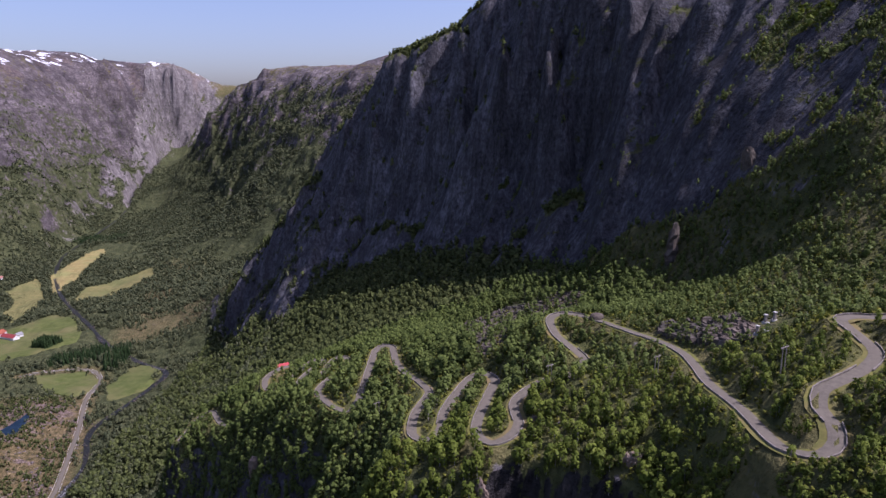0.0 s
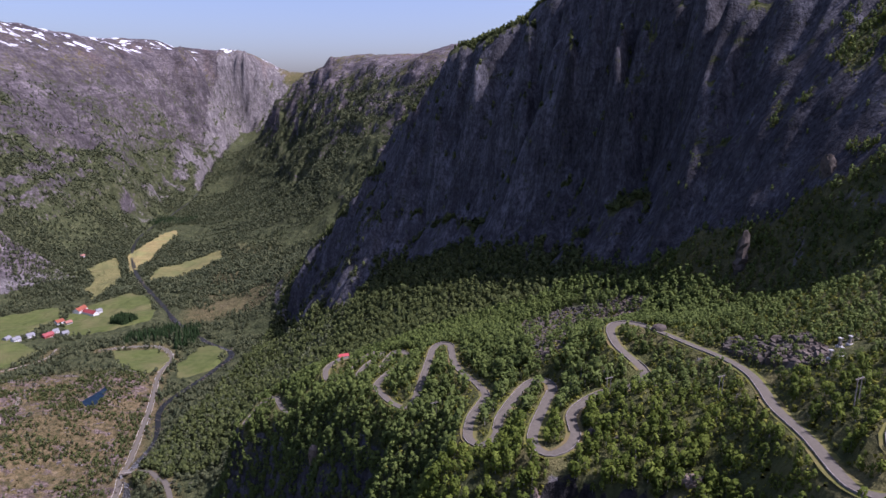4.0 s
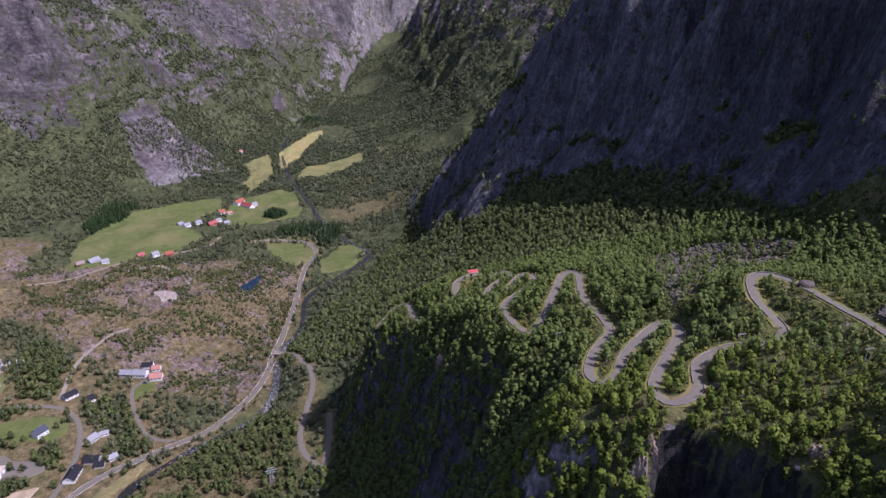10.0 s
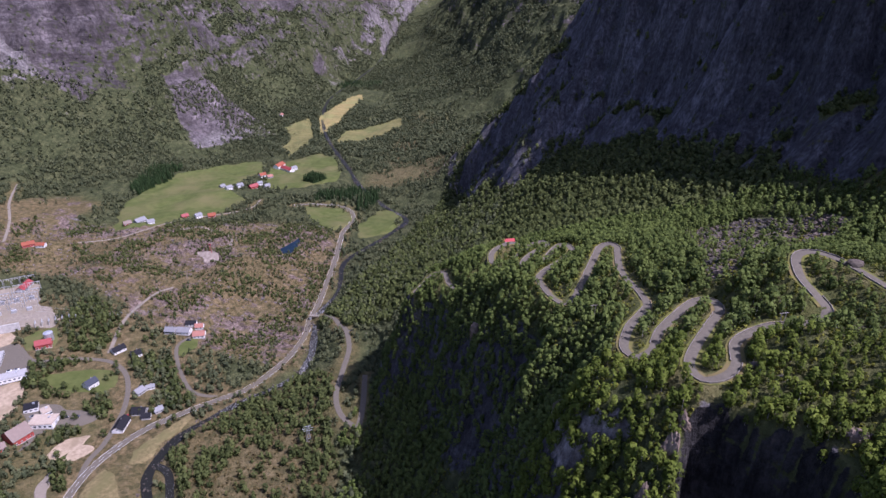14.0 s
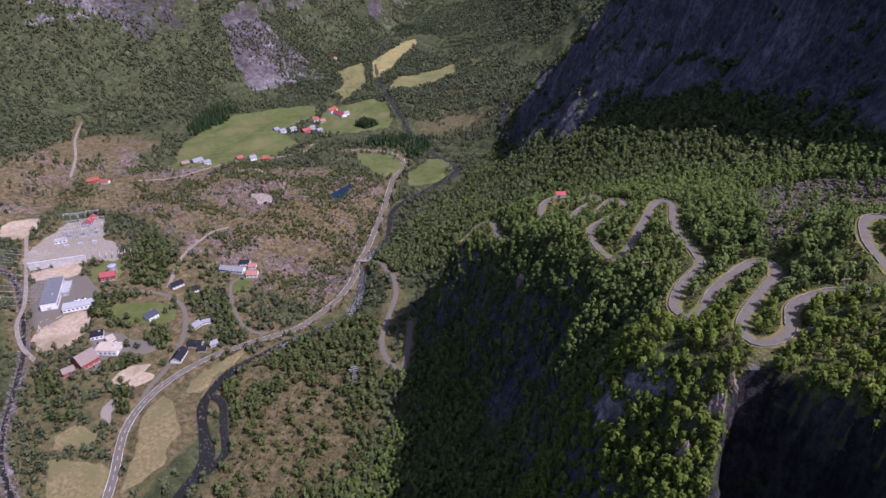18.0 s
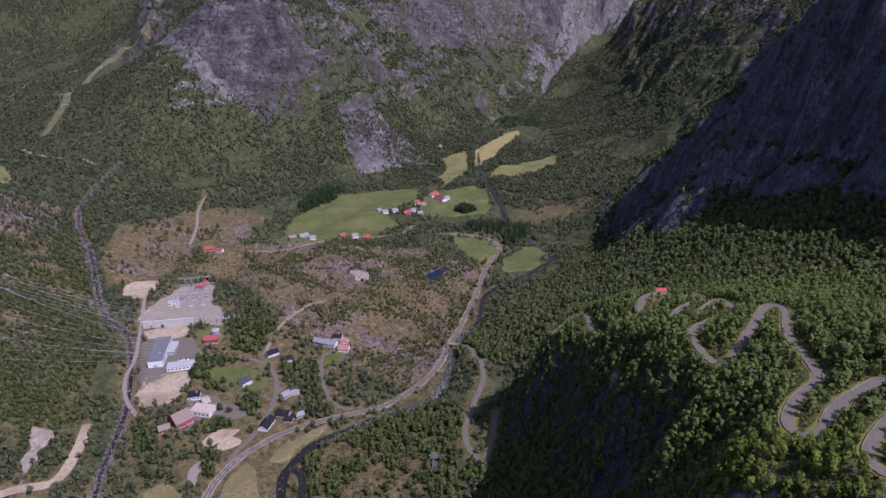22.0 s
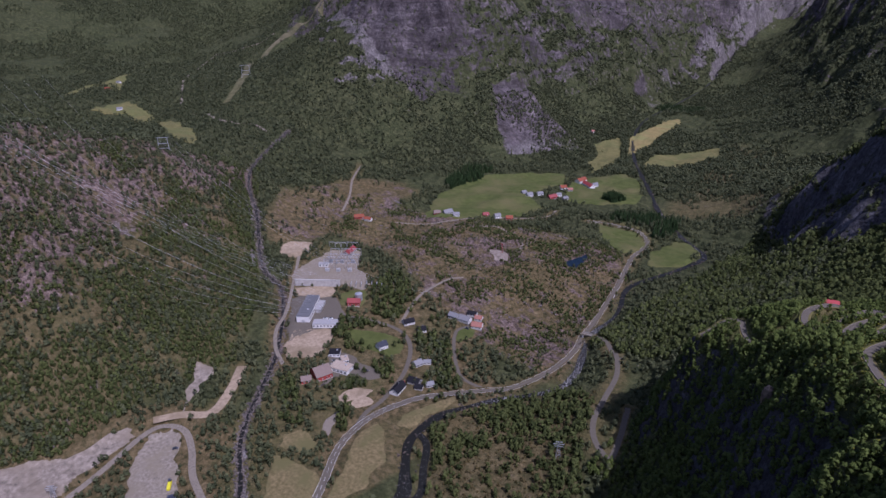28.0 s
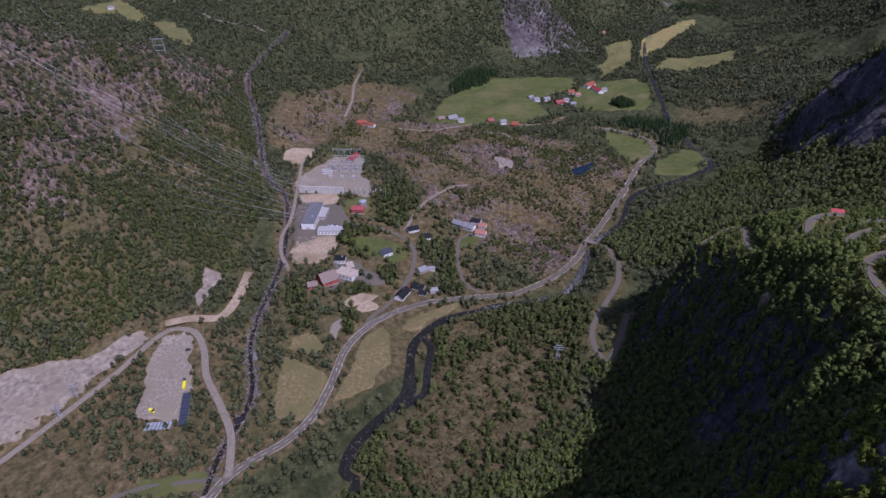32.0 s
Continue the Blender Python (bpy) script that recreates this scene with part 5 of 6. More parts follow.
tagged(scatter("grove", MIDC, grove_p, RNG.uniform(5, 9.5, len(grove_p)), 0.95, LEAFB), "tall green broadleaf groves between the houses", "woodland", kind="stuff")
hill_w = sow(120000, (-2900, -300, -900, 1900), ridge_wood)
tagged(scatter("hill_wood", FARC, hill_w, RNG.uniform(3.2, 7, len(hill_w)), 1.0, BUSH), "dark green wood on the far hillside", "woodland", kind="stuff")
far_w = np.vstack([sow(80000, (-1900, 1000, 300, 2900), ridge_wood), sow(45000, (-900, 1000, 100, 2300), ridge_wood)])
tagged(scatter("mountain_wood", FARC, far_w, RNG.uniform(3.5, 7.5, len(far_w)), 1.0, BUSH), "green wood on the lower mountain slopes", "woodland", kind="stuff")


def birch_kind(k):
    """One birch of unit height with its trunk and crown."""
    e = new("birch_tree")
    q = NEAR[k].reshape(-1, 3)
    part_t = new("trunk", mesh_of("trunk", trunk_shape(0.022, 0.8).reshape(-1, 3), np.arange(16).reshape(-1, 4), BARK))
    part_c = new("crown", mesh_of("crown", q, np.arange(len(q)).reshape(-1, 3), LEAF, np.full(len(q), 0.2 + 0.12 * k), crown_normals(NEAR[k])))
    for o in (part_t, part_c):
        o.parent = e
    return tagged(e, "green birch tree on the slope above the hairpins", "tree", "birch trees")


KINDS = [birch_kind(k) for k in range(6)]
for k, (p, h) in enumerate(zip(lone, lone_h)):
    m = pose(*p, 0, 0, 137.5 * k) @ Matrix.Scale(float(h), 4)
    if k < 6:
        KINDS[k].matrix_basis = m
    else:
        c = copy_thing(KINDS[k % 6], pose(*p, 0, 0, 137.5 * k))
        c.matrix_basis = m

# dark spruce stands beside the fields
STANDS = [[(-519, 775), (-455, 800), (-440, 770), (-425, 790), (-440, 850), (-490, 850), (-525, 800)], [(-905, 1530), (-830, 1640), (-870, 1720), (-930, 1600)],
          [(-790, 700), (-830, 720), (-850, 800), (-810, 830), (-790, 770)], [(-590, 860), (-565, 850), (-555, 875), (-585, 880)]]
for poly in STANDS:
    q = np.array(poly)
    xy = RNG.uniform(q.min(0), q.max(0), (420, 2))
    xy = xy[inside(xy[:, 0], xy[:, 1], poly)]
    p = np.c_[xy, ground_z(xy[:, 0], xy[:, 1])]
    tagged(scatter("spruce_stand", SPR, p, RNG.uniform(9, 14, len(p)), 1.1, SPRUCE), "dense dark green spruce stand beside the field", "woodland", kind="stuff")
for poly in (FARM_LEFT, FARM_LEFT2, FARM_LEFT3):
    tagged(new("hill_field", patch("hill_field", poly, OLIVE, 1.2, 24, 5.0)), "small green field on the hillside farm", "plot", kind="structure")


def draped(name, line, half, mat, lift=0.9):
    """A ribbon that follows the ground across its whole width."""
    me = strip(name, line, half, mat, 0.0, None, 6)
    v = np.empty(len(me.vertices) * 3, np.float32)
    me.vertices.foreach_get("co", v)
    v = v.reshape(-1, 3)
    v[:, 2] = ground_z(v[:, 0], v[:, 1]) + lift
    me.vertices.foreach_set("co", v.ravel())
    return me


cz = CORRIDOR.copy()
cz[:, 2] = ground_z(cz[:, 0], cz[:, 1]) + 1.6
tagged(new("clearing", draped("clearing", CORRIDOR, 11 + 4 * vnoise(cz[:, 0], cz[:, 1], 60, 55), CLEARED)), "pale cleared strip through the wood under the power line", "clearing", kind="structure")

for name, pts in (("mast_track", [(-619, 595), (-595, 615), (-566, 617), (-531, 600), (-523, 577)]), ("hill_track", [(-1499, 511), (-1700, 600), (-1902, 713), (-2043, 826), (-1996, 911), (-1945, 987)]), ("wood_track", [(-1380, 496), (-1213, 488), (-1166, 518), (-1102, 526)])):
    tagged(new(name, draped(name, valley_line(pts, 5.0), 2.6 if name != "mast_track" else 2.0, GRAVEL, 1.5 if name != "mast_track" else 0.5)), "pale dirt track over rough ground", "road", kind="structure")

crest = sow(9000, (60, 140, 460, 800), lambda x, y: (ground_z(x, y) > 365) * (1 - smooth(slope_at(x, y), 0.7, 1.3)) * smooth(fbm(x, y, 40, 3, 131), -0.5, 0.2))
tagged(scatter("ledge_scrub", FARC, crest, RNG.uniform(3, 6, len(crest)), 1.1, LEAF), "green scrub along the ledges on top of the cliff", "woodland", kind="stuff")


# ---- single trees in the hamlet's gardens ----
GARDEN = [(-428, 288), (-431, 287), (-407, 338), (-465, 345), (-457, 326), (-458, 334), (-394, 316), (-385, 332), (-383, 328), (-499, 300), (-517, 292), (-519, 303), (-512, 331), (-502, 334), (-521, 324), (-518, 329), (-448, 275), (-439, 277), (-395, 303), (-385, 307), (-443, 307), (-433, 302), (-452, 308), (-469, 304), (-481, 303), (-403, 304), (-458, 354), (-462, 363), (-461, 372), (-472, 389), (-470, 396), (-408, 368), (-397, 363), (-443, 367), (-436, 357), (-447, 353), (-529, 360), (-540, 363), (-518, 384), (-518, 392), (-439, 244), (-435, 250), (-433, 257), (-416, 241), (-410, 233), (-401, 271), (-361, 300), (-368, 295), (-362, 307)]


def garden_kind(k):
    """One round broadleaf tree of unit height with its trunk and crown."""
    e = new("garden_tree")
    q = BIGC[k].reshape(-1, 3)
    trunk = new("trunk", mesh_of("trunk", trunk_shape(0.035, 0.6).reshape(-1, 3), np.arange(16).reshape(-1, 4), BARK))
    crown = new("crown", mesh_of("crown", q, np.arange(len(q)).reshape(-1, 3), LEAFB, np.full(len(q), 0.1 + 0.15 * k), crown_normals(BIGC[k])))
    for o in (trunk, crown):
        o.parent = e
    return tagged(e, "round green broadleaf tree in a garden of the hamlet", "tree", "garden trees")


BIGC = [crown_shape(s + 140, 120, 8, 0.095, 0.46, 0.1, 1.0) for s in range(4)]
FIRST = [garden_kind(k) for k in range(4)]
for k, (gx, gy) in enumerate(GARDEN):
    high = 5.0 + 3.5 * ((k * 0.618) % 1)
    at = pose(gx, gy, float(ground_z(gx, gy)) - 0.1, 0, 0, 77.0 * k)
    g = FIRST[k] if k < 4 else copy_thing(FIRST[k % 4], at)
    g.matrix_basis = at @ Matrix.Scale(high, 4)

# ---- things: helpers ----


def part(name, me, parent, label=""):
    """One mesh under a thing or under a part."""
    ob = new(name, me)
    ob.parent = parent
    return tagged(ob, label)


def thing(name, x, y, turn=0.0, lift=0.0, z=None):
    """An Empty on the ground that parents a thing's parts."""
    ob = new(name)
    ob.empty_display_size = 0.5
    ob.matrix_basis = pose(x, y, float(ground_z(x, y)) + lift if z is None else z, 0, 0, turn)
    return ob


def boxes(name, rows, mat, slant=0.0):
    """Boxes as one mesh: rows of centre x, y, base z, size x, y, z."""
    v, f = [], []
    for cx, cy, z, sx, sy, sz in rows:
        k = len(v)
        for zz, g in ((z, 0.0), (z + sz, slant)):
            v += [(cx - sx / 2 + g, cy - sy / 2 + g, zz), (cx + sx / 2 - g, cy - sy / 2 + g, zz), (cx + sx / 2 - g, cy + sy / 2 - g, zz), (cx - sx / 2 + g, cy + sy / 2 - g, zz)]
        f += [(k, k + 3, k + 2, k + 1), (k + 4, k + 5, k + 6, k + 7)] + [(k + a, k + (a + 1) % 4, k + 4 + (a + 1) % 4, k + 4 + a) for a in range(4)]
    return mesh_of(name, v, f, mat)


def solid(name, verts, faces, mat):
    me = bpy.data.meshes.new(name)
    me.from_pydata(verts, [], faces)
    me.materials.append(mat)
    return me


def beam(name, a, b, r, mat, sides=5, taper=1.0):
    """A round bar from a to b."""
    a, b = Vector(a), Vector(b)
    q = (b - a).to_track_quat("Z", "Y")
    v, f = [], []
    for p, s in ((a, r), (b, r * taper)):
        v += [p + q @ Vector((s * math.cos(6.2832 * k / sides), s * math.sin(6.2832 * k / sides), 0)) for k in range(sides)]
    f = [(k, (k + 1) % sides, sides + (k + 1) % sides, sides + k) for k in range(sides)] + [tuple(range(sides))[::-1], tuple(range(sides, 2 * sides))]
    return solid(name, v, f, mat)


def paint(name, c, rough=0.6, metal=0.0, wear=0.25, scale=0.7):
    lo = tuple(x * (1 - wear) for x in c)
    return plain(name, lo, c, scale, rough, 0.08, metal)


WALLS = {"white": paint("white_boards", (0.78, 0.77, 0.74)), "grey": paint("grey_boards", (0.36, 0.35, 0.33)), "red": paint("red_boards", (0.36, 0.06, 0.045))}
ROOFS = {"black": paint("black_tiles", (0.018, 0.018, 0.021), 0.85), "grey": paint("grey_tiles", (0.2, 0.2, 0.2), 0.7), "blue": paint("blue_black_tiles", (0.03, 0.035, 0.05), 0.8),
         "brick": paint("brick_tiles", (0.32, 0.14, 0.1), 0.8), "brown": paint("brown_sheet", (0.2, 0.15, 0.12), 0.8), "red": paint("red_sheet", (0.27, 0.045, 0.04), 0.6),
         "orange": paint("orange_tiles", (0.27, 0.085, 0.05), 0.85), "tan": paint("tan_roofing", (0.4, 0.33, 0.25), 0.8), "slate": paint("slate_sheet", (0.13, 0.133, 0.136), 0.7),
         "pale": paint("pale_sheet", (0.34, 0.335, 0.32), 0.7)}
GLASS = plain("window_glass", (0.02, 0.025, 0.03), (0.05, 0.06, 0.07), 1.0, 0.08, 0.0)
CONCRETE = plain("concrete", (0.34, 0.325, 0.295), (0.5, 0.48, 0.44), 0.3, 0.85, 0.2)
STEEL = plain("galvanised_steel", (0.4, 0.41, 0.42), (0.6, 0.61, 0.62), 0.8, 0.45, 0.05, 0.6)
WHITEP = paint("white_paint", (0.8, 0.8, 0.78))
REDP = paint("red_paint", (0.36, 0.03, 0.03))
YELLOWP = paint("yellow_paint", (0.75, 0.68, 0.02), 0.4)
DARKP = paint("dark_sheet", (0.05, 0.055, 0.075), 0.35)
RUBBER = paint("black_rubber", (0.02, 0.02, 0.02), 0.8)
LINEP = paint("road_paint", (0.75, 0.75, 0.72), 0.7)
WOODP = plain("weathered_wood", (0.16, 0.14, 0.12), (0.3, 0.27, 0.23), 1.5, 0.9, 0.2)
COLOUR = {"white": "white-painted", "grey": "grey weathered", "red": "red-painted"}


def house(x, y, turn, length, width, high, style):
    wall, roof = style.split("_")
    e = thing("house", x, y, turn, -0.1)
    l, w, rise = length / 2, width / 2, width * 0.36
    v = [(-l, -w, -1), (l, -w, -1), (l, w, -1), (-l, w, -1), (-l, -w, high), (l, -w, high), (l, w, high), (-l, w, high), (-l, 0, high + rise), (l, 0, high + rise)]
    part("wall", solid("wall", v, [(0, 1, 5, 4), (2, 3, 7, 6), (1, 2, 6, 9, 5), (3, 0, 4, 8, 7)], WALLS[wall]), e)
    o, t = 0.5, 0.22
    for s in (-1, 1):
        a, b = (w + o) * s, high - rise * o / w
        rv = [(-l - o, a, b), (l + o, a, b), (l + o, 0, high + rise), (-l - o, 0, high + rise)]
        rv = rv + [(p, q, r + t) for p, q, r in rv]
        fs = [(0, 1, 2, 3), (7, 6, 5, 4), (0, 4, 5, 1), (1, 5, 6, 2), (3, 7, 4, 0)]
        part("roof", solid("roof", rv, fs if s > 0 else [f[::-1] for f in fs], ROOFS[roof]), e)
    part("chimney", boxes("chimney", [(l * 0.3, 0.2, high + rise - 0.6, 0.7, 0.7, 1.7)], ROOFS["grey"]), e)
    n = max(2, int(length / 3.2))
    for s in (-1, 1):
        for k in range(n):
            wx = -l + length * (k + 0.5) / n
            win = part("window", boxes("window", [(wx, s * (w + 0.03), 1.0, 1.3, 0.1, 1.3)], WHITEP), e)
            part("pane", boxes("pane", [(wx, s * (w + 0.07), 1.1, 1.1, 0.06, 1.1)], GLASS), win)
        win = part("window", boxes("window", [(s * (l + 0.03), 0, high - 0.4, 0.1, 1.2, 1.2)], WHITEP), e)
        part("pane", boxes("pane", [(s * (l + 0.07), 0, high - 0.3, 0.06, 1.0, 1.0)], GLASS), win)
    part("door", boxes("door", [(l + 0.04, -w * 0.45, 0.1, 0.1, 1.0, 2.1)], ROOFS["brown"]), e)
    part("foundation", boxes("foundation", [(0, 0, -1.0, length + 0.15, width + 0.15, 1.35)], CONCRETE), e)
    return tagged(e, COLOUR[wall] + " wooden house with a " + {"black": "black tiled", "grey": "grey", "blue": "blue-black tiled", "brick": "brick-red tiled", "brown": "brown sheet", "red": "bright red", "orange": "orange tiled"}[roof] + " gable roof", "house", "houses of the valley")


def flat_building(x, y, turn, length, width, high, style):
    wall, roof = style.split("_")
    e = thing("flat_building", x, y, turn, -0.1)
    part("wall", boxes("wall", [(0, 0, -1, length, width, high + 1)], WALLS[wall]), e)
    part("roof", boxes("roof", [(0, 0, high, length + 0.5, width + 0.5, 0.35)], ROOFS[roof]), e)
    n = max(3, int(length / 3.6))
    for k in range(n):
        wx = -length / 2 + length * (k + 0.5) / n
        for s in (-1, 1):
            win = part("window", boxes("window", [(wx, s * (width / 2 + 0.03), high * 0.35, 2.2, 0.1, high * 0.4)], WHITEP), e)
            part("pane", boxes("pane", [(wx, s * (width / 2 + 0.07), high * 0.35 + 0.12, 2.0, 0.06, high * 0.4 - 0.24)], GLASS), win)
        part("roof_panel", boxes("roof_panel", [(wx, 0, high + 0.352, length / n * 0.82, width * 0.86, 0.18)], ROOFS[roof]), e)
    part("vent", boxes("vent", [(length * 0.2, width * 0.15, high + 0.53, 1.6, 1.6, 0.9)], STEEL), e)
    part("door", boxes("door", [(length / 2 + 0.04, 0, 0.1, 0.1, min(3.0, width * 0.3), min(3.0, high * 0.7))], STEEL), e)
    return tagged(e, "long " + COLOUR[wall] + " building with a flat " + {"tan": "tan", "black": "black", "slate": "slate-grey", "pale": "pale grey"}[roof] + " roof", "building", "flat-roofed buildings")


# ---- the hamlet, the farms and the works: x, y, turn, length, width, wall height, colours ----
for row in HOUSES:
    house(*row)
for row in FLATS:
    flat_building(*row)

# ---- hairpin road: guard wall on the outer side ----
tang = np.gradient(HAIRPINS[:, :2], axis=0)
tang /= np.linalg.norm(tang, axis=1)[:, None]
side = np.stack([-tang[:, 1], tang[:, 0]], 1)
lz = land(*(HAIRPINS[:, :2] + 14 * side).T)
rz = land(*(HAIRPINS[:, :2] - 14 * side).T)
pick = np.convolve(np.pad(np.where(lz < rz, 1.0, -1.0), 6, mode="edge"), np.ones(13) / 13, "valid")
bend = np.gradient(np.unwrap(np.arctan2(tang[:, 1], tang[:, 0])))
bend = np.convolve(np.pad(bend, 3, mode="edge"), np.ones(7) / 7, "valid")
sgn = np.where(np.abs(bend) > 0.06, -np.sign(bend), np.sign(pick))


def guard_wall(a, b, s):
    """A run of low stone wall along samples a to b of the road."""
    p = HAIRPINS[a:b + 1].copy()
    p[:, :2] += s * side[a:b + 1] * 1.9
    n = side[a:b + 1] * 0.13
    v = []
    for q, m in zip(p, n):
        v += [(q[0] - m[0], q[1] - m[1], q[2] - 1.2), (q[0] - m[0], q[1] - m[1], q[2] + 0.5), (q[0] + m[0], q[1] + m[1], q[2] + 0.5), (q[0] + m[0], q[1] + m[1], q[2] - 1.2)]
    f = [(4 * k + c, 4 * k + c + 1, 4 * k + c + 5, 4 * k + c + 4) for k in range(len(p) - 1) for c in range(3)]
    v = np.array(v)
    v += RNG.normal(0, 0.03, v.shape)
    tagged(new("guard_wall", mesh_of("guard_wall", v, f, STONE)), "low pale stone guard wall along the hairpin road", "wall", "guard walls", "structure")


a = 0
for k in range(1, len(HAIRPINS)):
    if sgn[k] != sgn[a] or k == len(HAIRPINS) - 1:
        if k - a > 3:
            guard_wall(a, k, sgn[a])
        a = k

# ---- road markings ----
MAIN = LINES["main"]


def offset(line, d, lift):
    t = np.gradient(line[:, :2], axis=0)
    t /= np.linalg.norm(t, axis=1)[:, None]
    out = line.copy()
    out[:, 0] -= t[:, 1] * d
    out[:, 1] += t[:, 0] * d
    out[:, 2] += lift
    return out


for d in (-3.0, 3.0):
    tagged(new("edge_line", strip("edge_line", offset(MAIN, d, 0.145), 0.09, LINEP)), "white edge line on the valley road", "road marking", kind="structure")
for k in range(2, 60, 2):
    tagged(new("centre_dash", strip("centre_dash", offset(MAIN[k:k + 2], 0, 0.185), 0.08, LINEP)), "white centre dash on the valley road", "road marking", "centre dashes", "structure")

# ---- bridges ----


def bridge(x, y, turn, length, width, z, label, mat=CONCRETE):
    e = thing("bridge", x, y, turn, z=z)
    part("deck", boxes("deck", [(0, 0, -0.7, length, width, 0.75)], mat), e)
    for s in (-1, 1):
        part("kerb", boxes("kerb", [(0, s * (width / 2 - 0.2), 0.05, length, 0.3, 0.25)], mat), e)
        rail = part("railing", boxes("railing", [(0, s * (width / 2 - 0.15), 1.0, length, 0.1, 0.12)], STEEL), e)
        for k in range(int(length / 3) + 1):
            part("post", boxes("post", [(-length / 2 + 3 * k + 0.5, s * (width / 2 - 0.15), 0.3, 0.1, 0.1, 0.72)], STEEL), rail)
        part("abutment", boxes("abutment", [(s * (length / 2 - 0.8), 0, -5, 1.6, width, 4.3)], CONCRETE), e)
    return tagged(e, label, "bridge")


def crossing(road, water):
    d = np.hypot(road[:, None, 0] - water[None, :, 0], road[:, None, 1] - water[None, :, 1])
    i, j = np.unravel_index(d.argmin(), d.shape)
    t = road[min(i + 1, len(road) - 1)] - road[max(i - 1, 0)]
    return road[i], math.degrees(math.atan2(t[1], t[0]))


p, a = crossing(LINES["main"], STREAM)
bridge(p[0], p[1], a, 26, 9, p[2] + 0.1, "concrete road bridge with steel railings over the stream")

bridge(-337, 487, 20, 12, 3.8, 2.2, "short weathered concrete bridge over the white rapids", GRAVEL)

# ---- the works: retaining wall, gantries, silo, stored goods ----
e = thing("retaining_wall", -617, 333.5, 45.7, 1.2)
for k in range(9):
    part("wall_bay", boxes("wall_bay", [(-24 + 6 * k, 0, -1, 5.97, 1.2, 8.2)], CONCRETE), e)
part("coping", boxes("coping", [(0, 0, 7.2, 54.4, 1.6, 0.4)], CONCRETE), e)
tagged(e, "long pale concrete retaining wall below the switchyard", "wall")


def gantry(x, y, turn, span, high):
    e = thing("gantry", x, y, turn)
    for s in (-1, 1):
        part("post", beam("post", (s * span / 2, 0, -0.5), (s * span / 2 * 0.96, 0, high), 0.35, STEEL, 4, 0.6), e)
    part("crossbeam", boxes("crossbeam", [(0, 0, high - 0.6, span, 0.5, 0.6)], STEEL), e)
    for k in (-1, 0, 1):
        part("insulator", beam("insulator", (k * span / 3.2, 0, high - 0.6), (k * span / 3.2, 0, high - 2.4), 0.18, WHITEP, 6), e)
    return tagged(e, "grey steel switchyard gantry with white insulators", "gantry", "switchyard gantries")


def transformer(x, y, turn):
    e = thing("transformer", x, y, turn)
    part("tank", boxes("tank", [(0, 0, -0.3, 5, 3, 3.6)], STEEL, 0.1), e)
    for k in range(4):
        part("radiator", boxes("radiator", [(-2 + 1.3 * k, 1.9, 0.4, 0.9, 0.7, 2.4)], STEEL), e)
    for k in range(3):
        part("bushing", beam("bushing", (-1.5 + 1.5 * k, 0, 3.3), (-1.5 + 1.5 * k, 0, 5.6), 0.22, WHITEP, 6, 0.5), e)
    return tagged(e, "grey steel transformer with white bushings on gravel", "transformer", "transformers")


ca, sa = math.cos(radians(47)), math.sin(radians(47))
for r in range(4):
    for k in range(3):
        gx, gy = -655 + 14 * k * ca - (12 + 13 * r) * sa, 352 + 14 * k * sa + (12 + 13 * r) * ca
        gantry(gx + 18, gy + 8, 47, 12, 9 + 2 * (r % 2))
        if r % 2 == 0:
            transformer(gx + 22, gy + 2, 47)
for k in range(5):
    gantry(-660 + 8 * k * ca - 55 * sa, 372 + 8 * k * sa + 50 * ca, 47, 7, 7)
    gantry(-648 + 8 * k * ca - 20 * sa, 360 + 8 * k * sa + 20 * ca, 47, 6, 6)
for k in range(7):
    gantry(-588 + 4.6 * k, 362 + 4.6 * k * 0.9, 137, 7, 5)

e = thing("silo", -556, 351)
part("shell", beam("shell", (0, 0, -0.5), (0, 0, 8), 4.2, STEEL, 20), e)
part("cap", beam("cap", (0, 0, 8), (0, 0, 9.3), 4.4, STEEL, 20, 0.15), e)
part("ladder", boxes("ladder", [(4.3, 0, 0, 0.15, 0.6, 8)], STEEL), e)
tagged(e, "round grey steel silo beside the red building", "silo")

# rows of stored frames and containers on the gravel pad
ux, uy = -374 + 402, 68 - 83
n = math.hypot(ux, uy)
ang = math.degrees(math.atan2(uy, ux))
for k in range(11):
    e = thing("container", -402 + ux * (k + 0.5) / 11, 83 + uy * (k + 0.5) / 11, ang, 0.2)
    part("body", boxes("body", [(0, 0, 0, n / 11 * 0.86, 6.2, 2.4)], DARKP), e)
    part("door", boxes("door", [(0, 3.13, 0.2, n / 11 * 0.7, 0.08, 2.0)], STEEL), e)
    tagged(e, "dark blue-grey steel container in a tight row on gravel", "container", "dark containers")
ux, uy = -380 + 392, 62 - 47
n = math.hypot(ux, uy)
ang = math.degrees(math.atan2(uy, ux))
for k in range(7):
    e = thing("panel_stack", -392 + ux * (k + 0.5) / 7, 47 + uy * (k + 0.5) / 7, ang, 0.2)
    part("stack", boxes("stack", [(0, 0, 0.15, n / 7 * 0.75, 7.0, 1.1)], STEEL), e)
    part("bearer", boxes("bearer", [(0, -2, 0, n / 7 * 0.7, 0.25, 0.15), (0, 2, 0, n / 7 * 0.7, 0.25, 0.15)], WOODP), e)
    tagged(e, "pale grey stack of steel panels on bearers", "panel stack", "panel stacks")


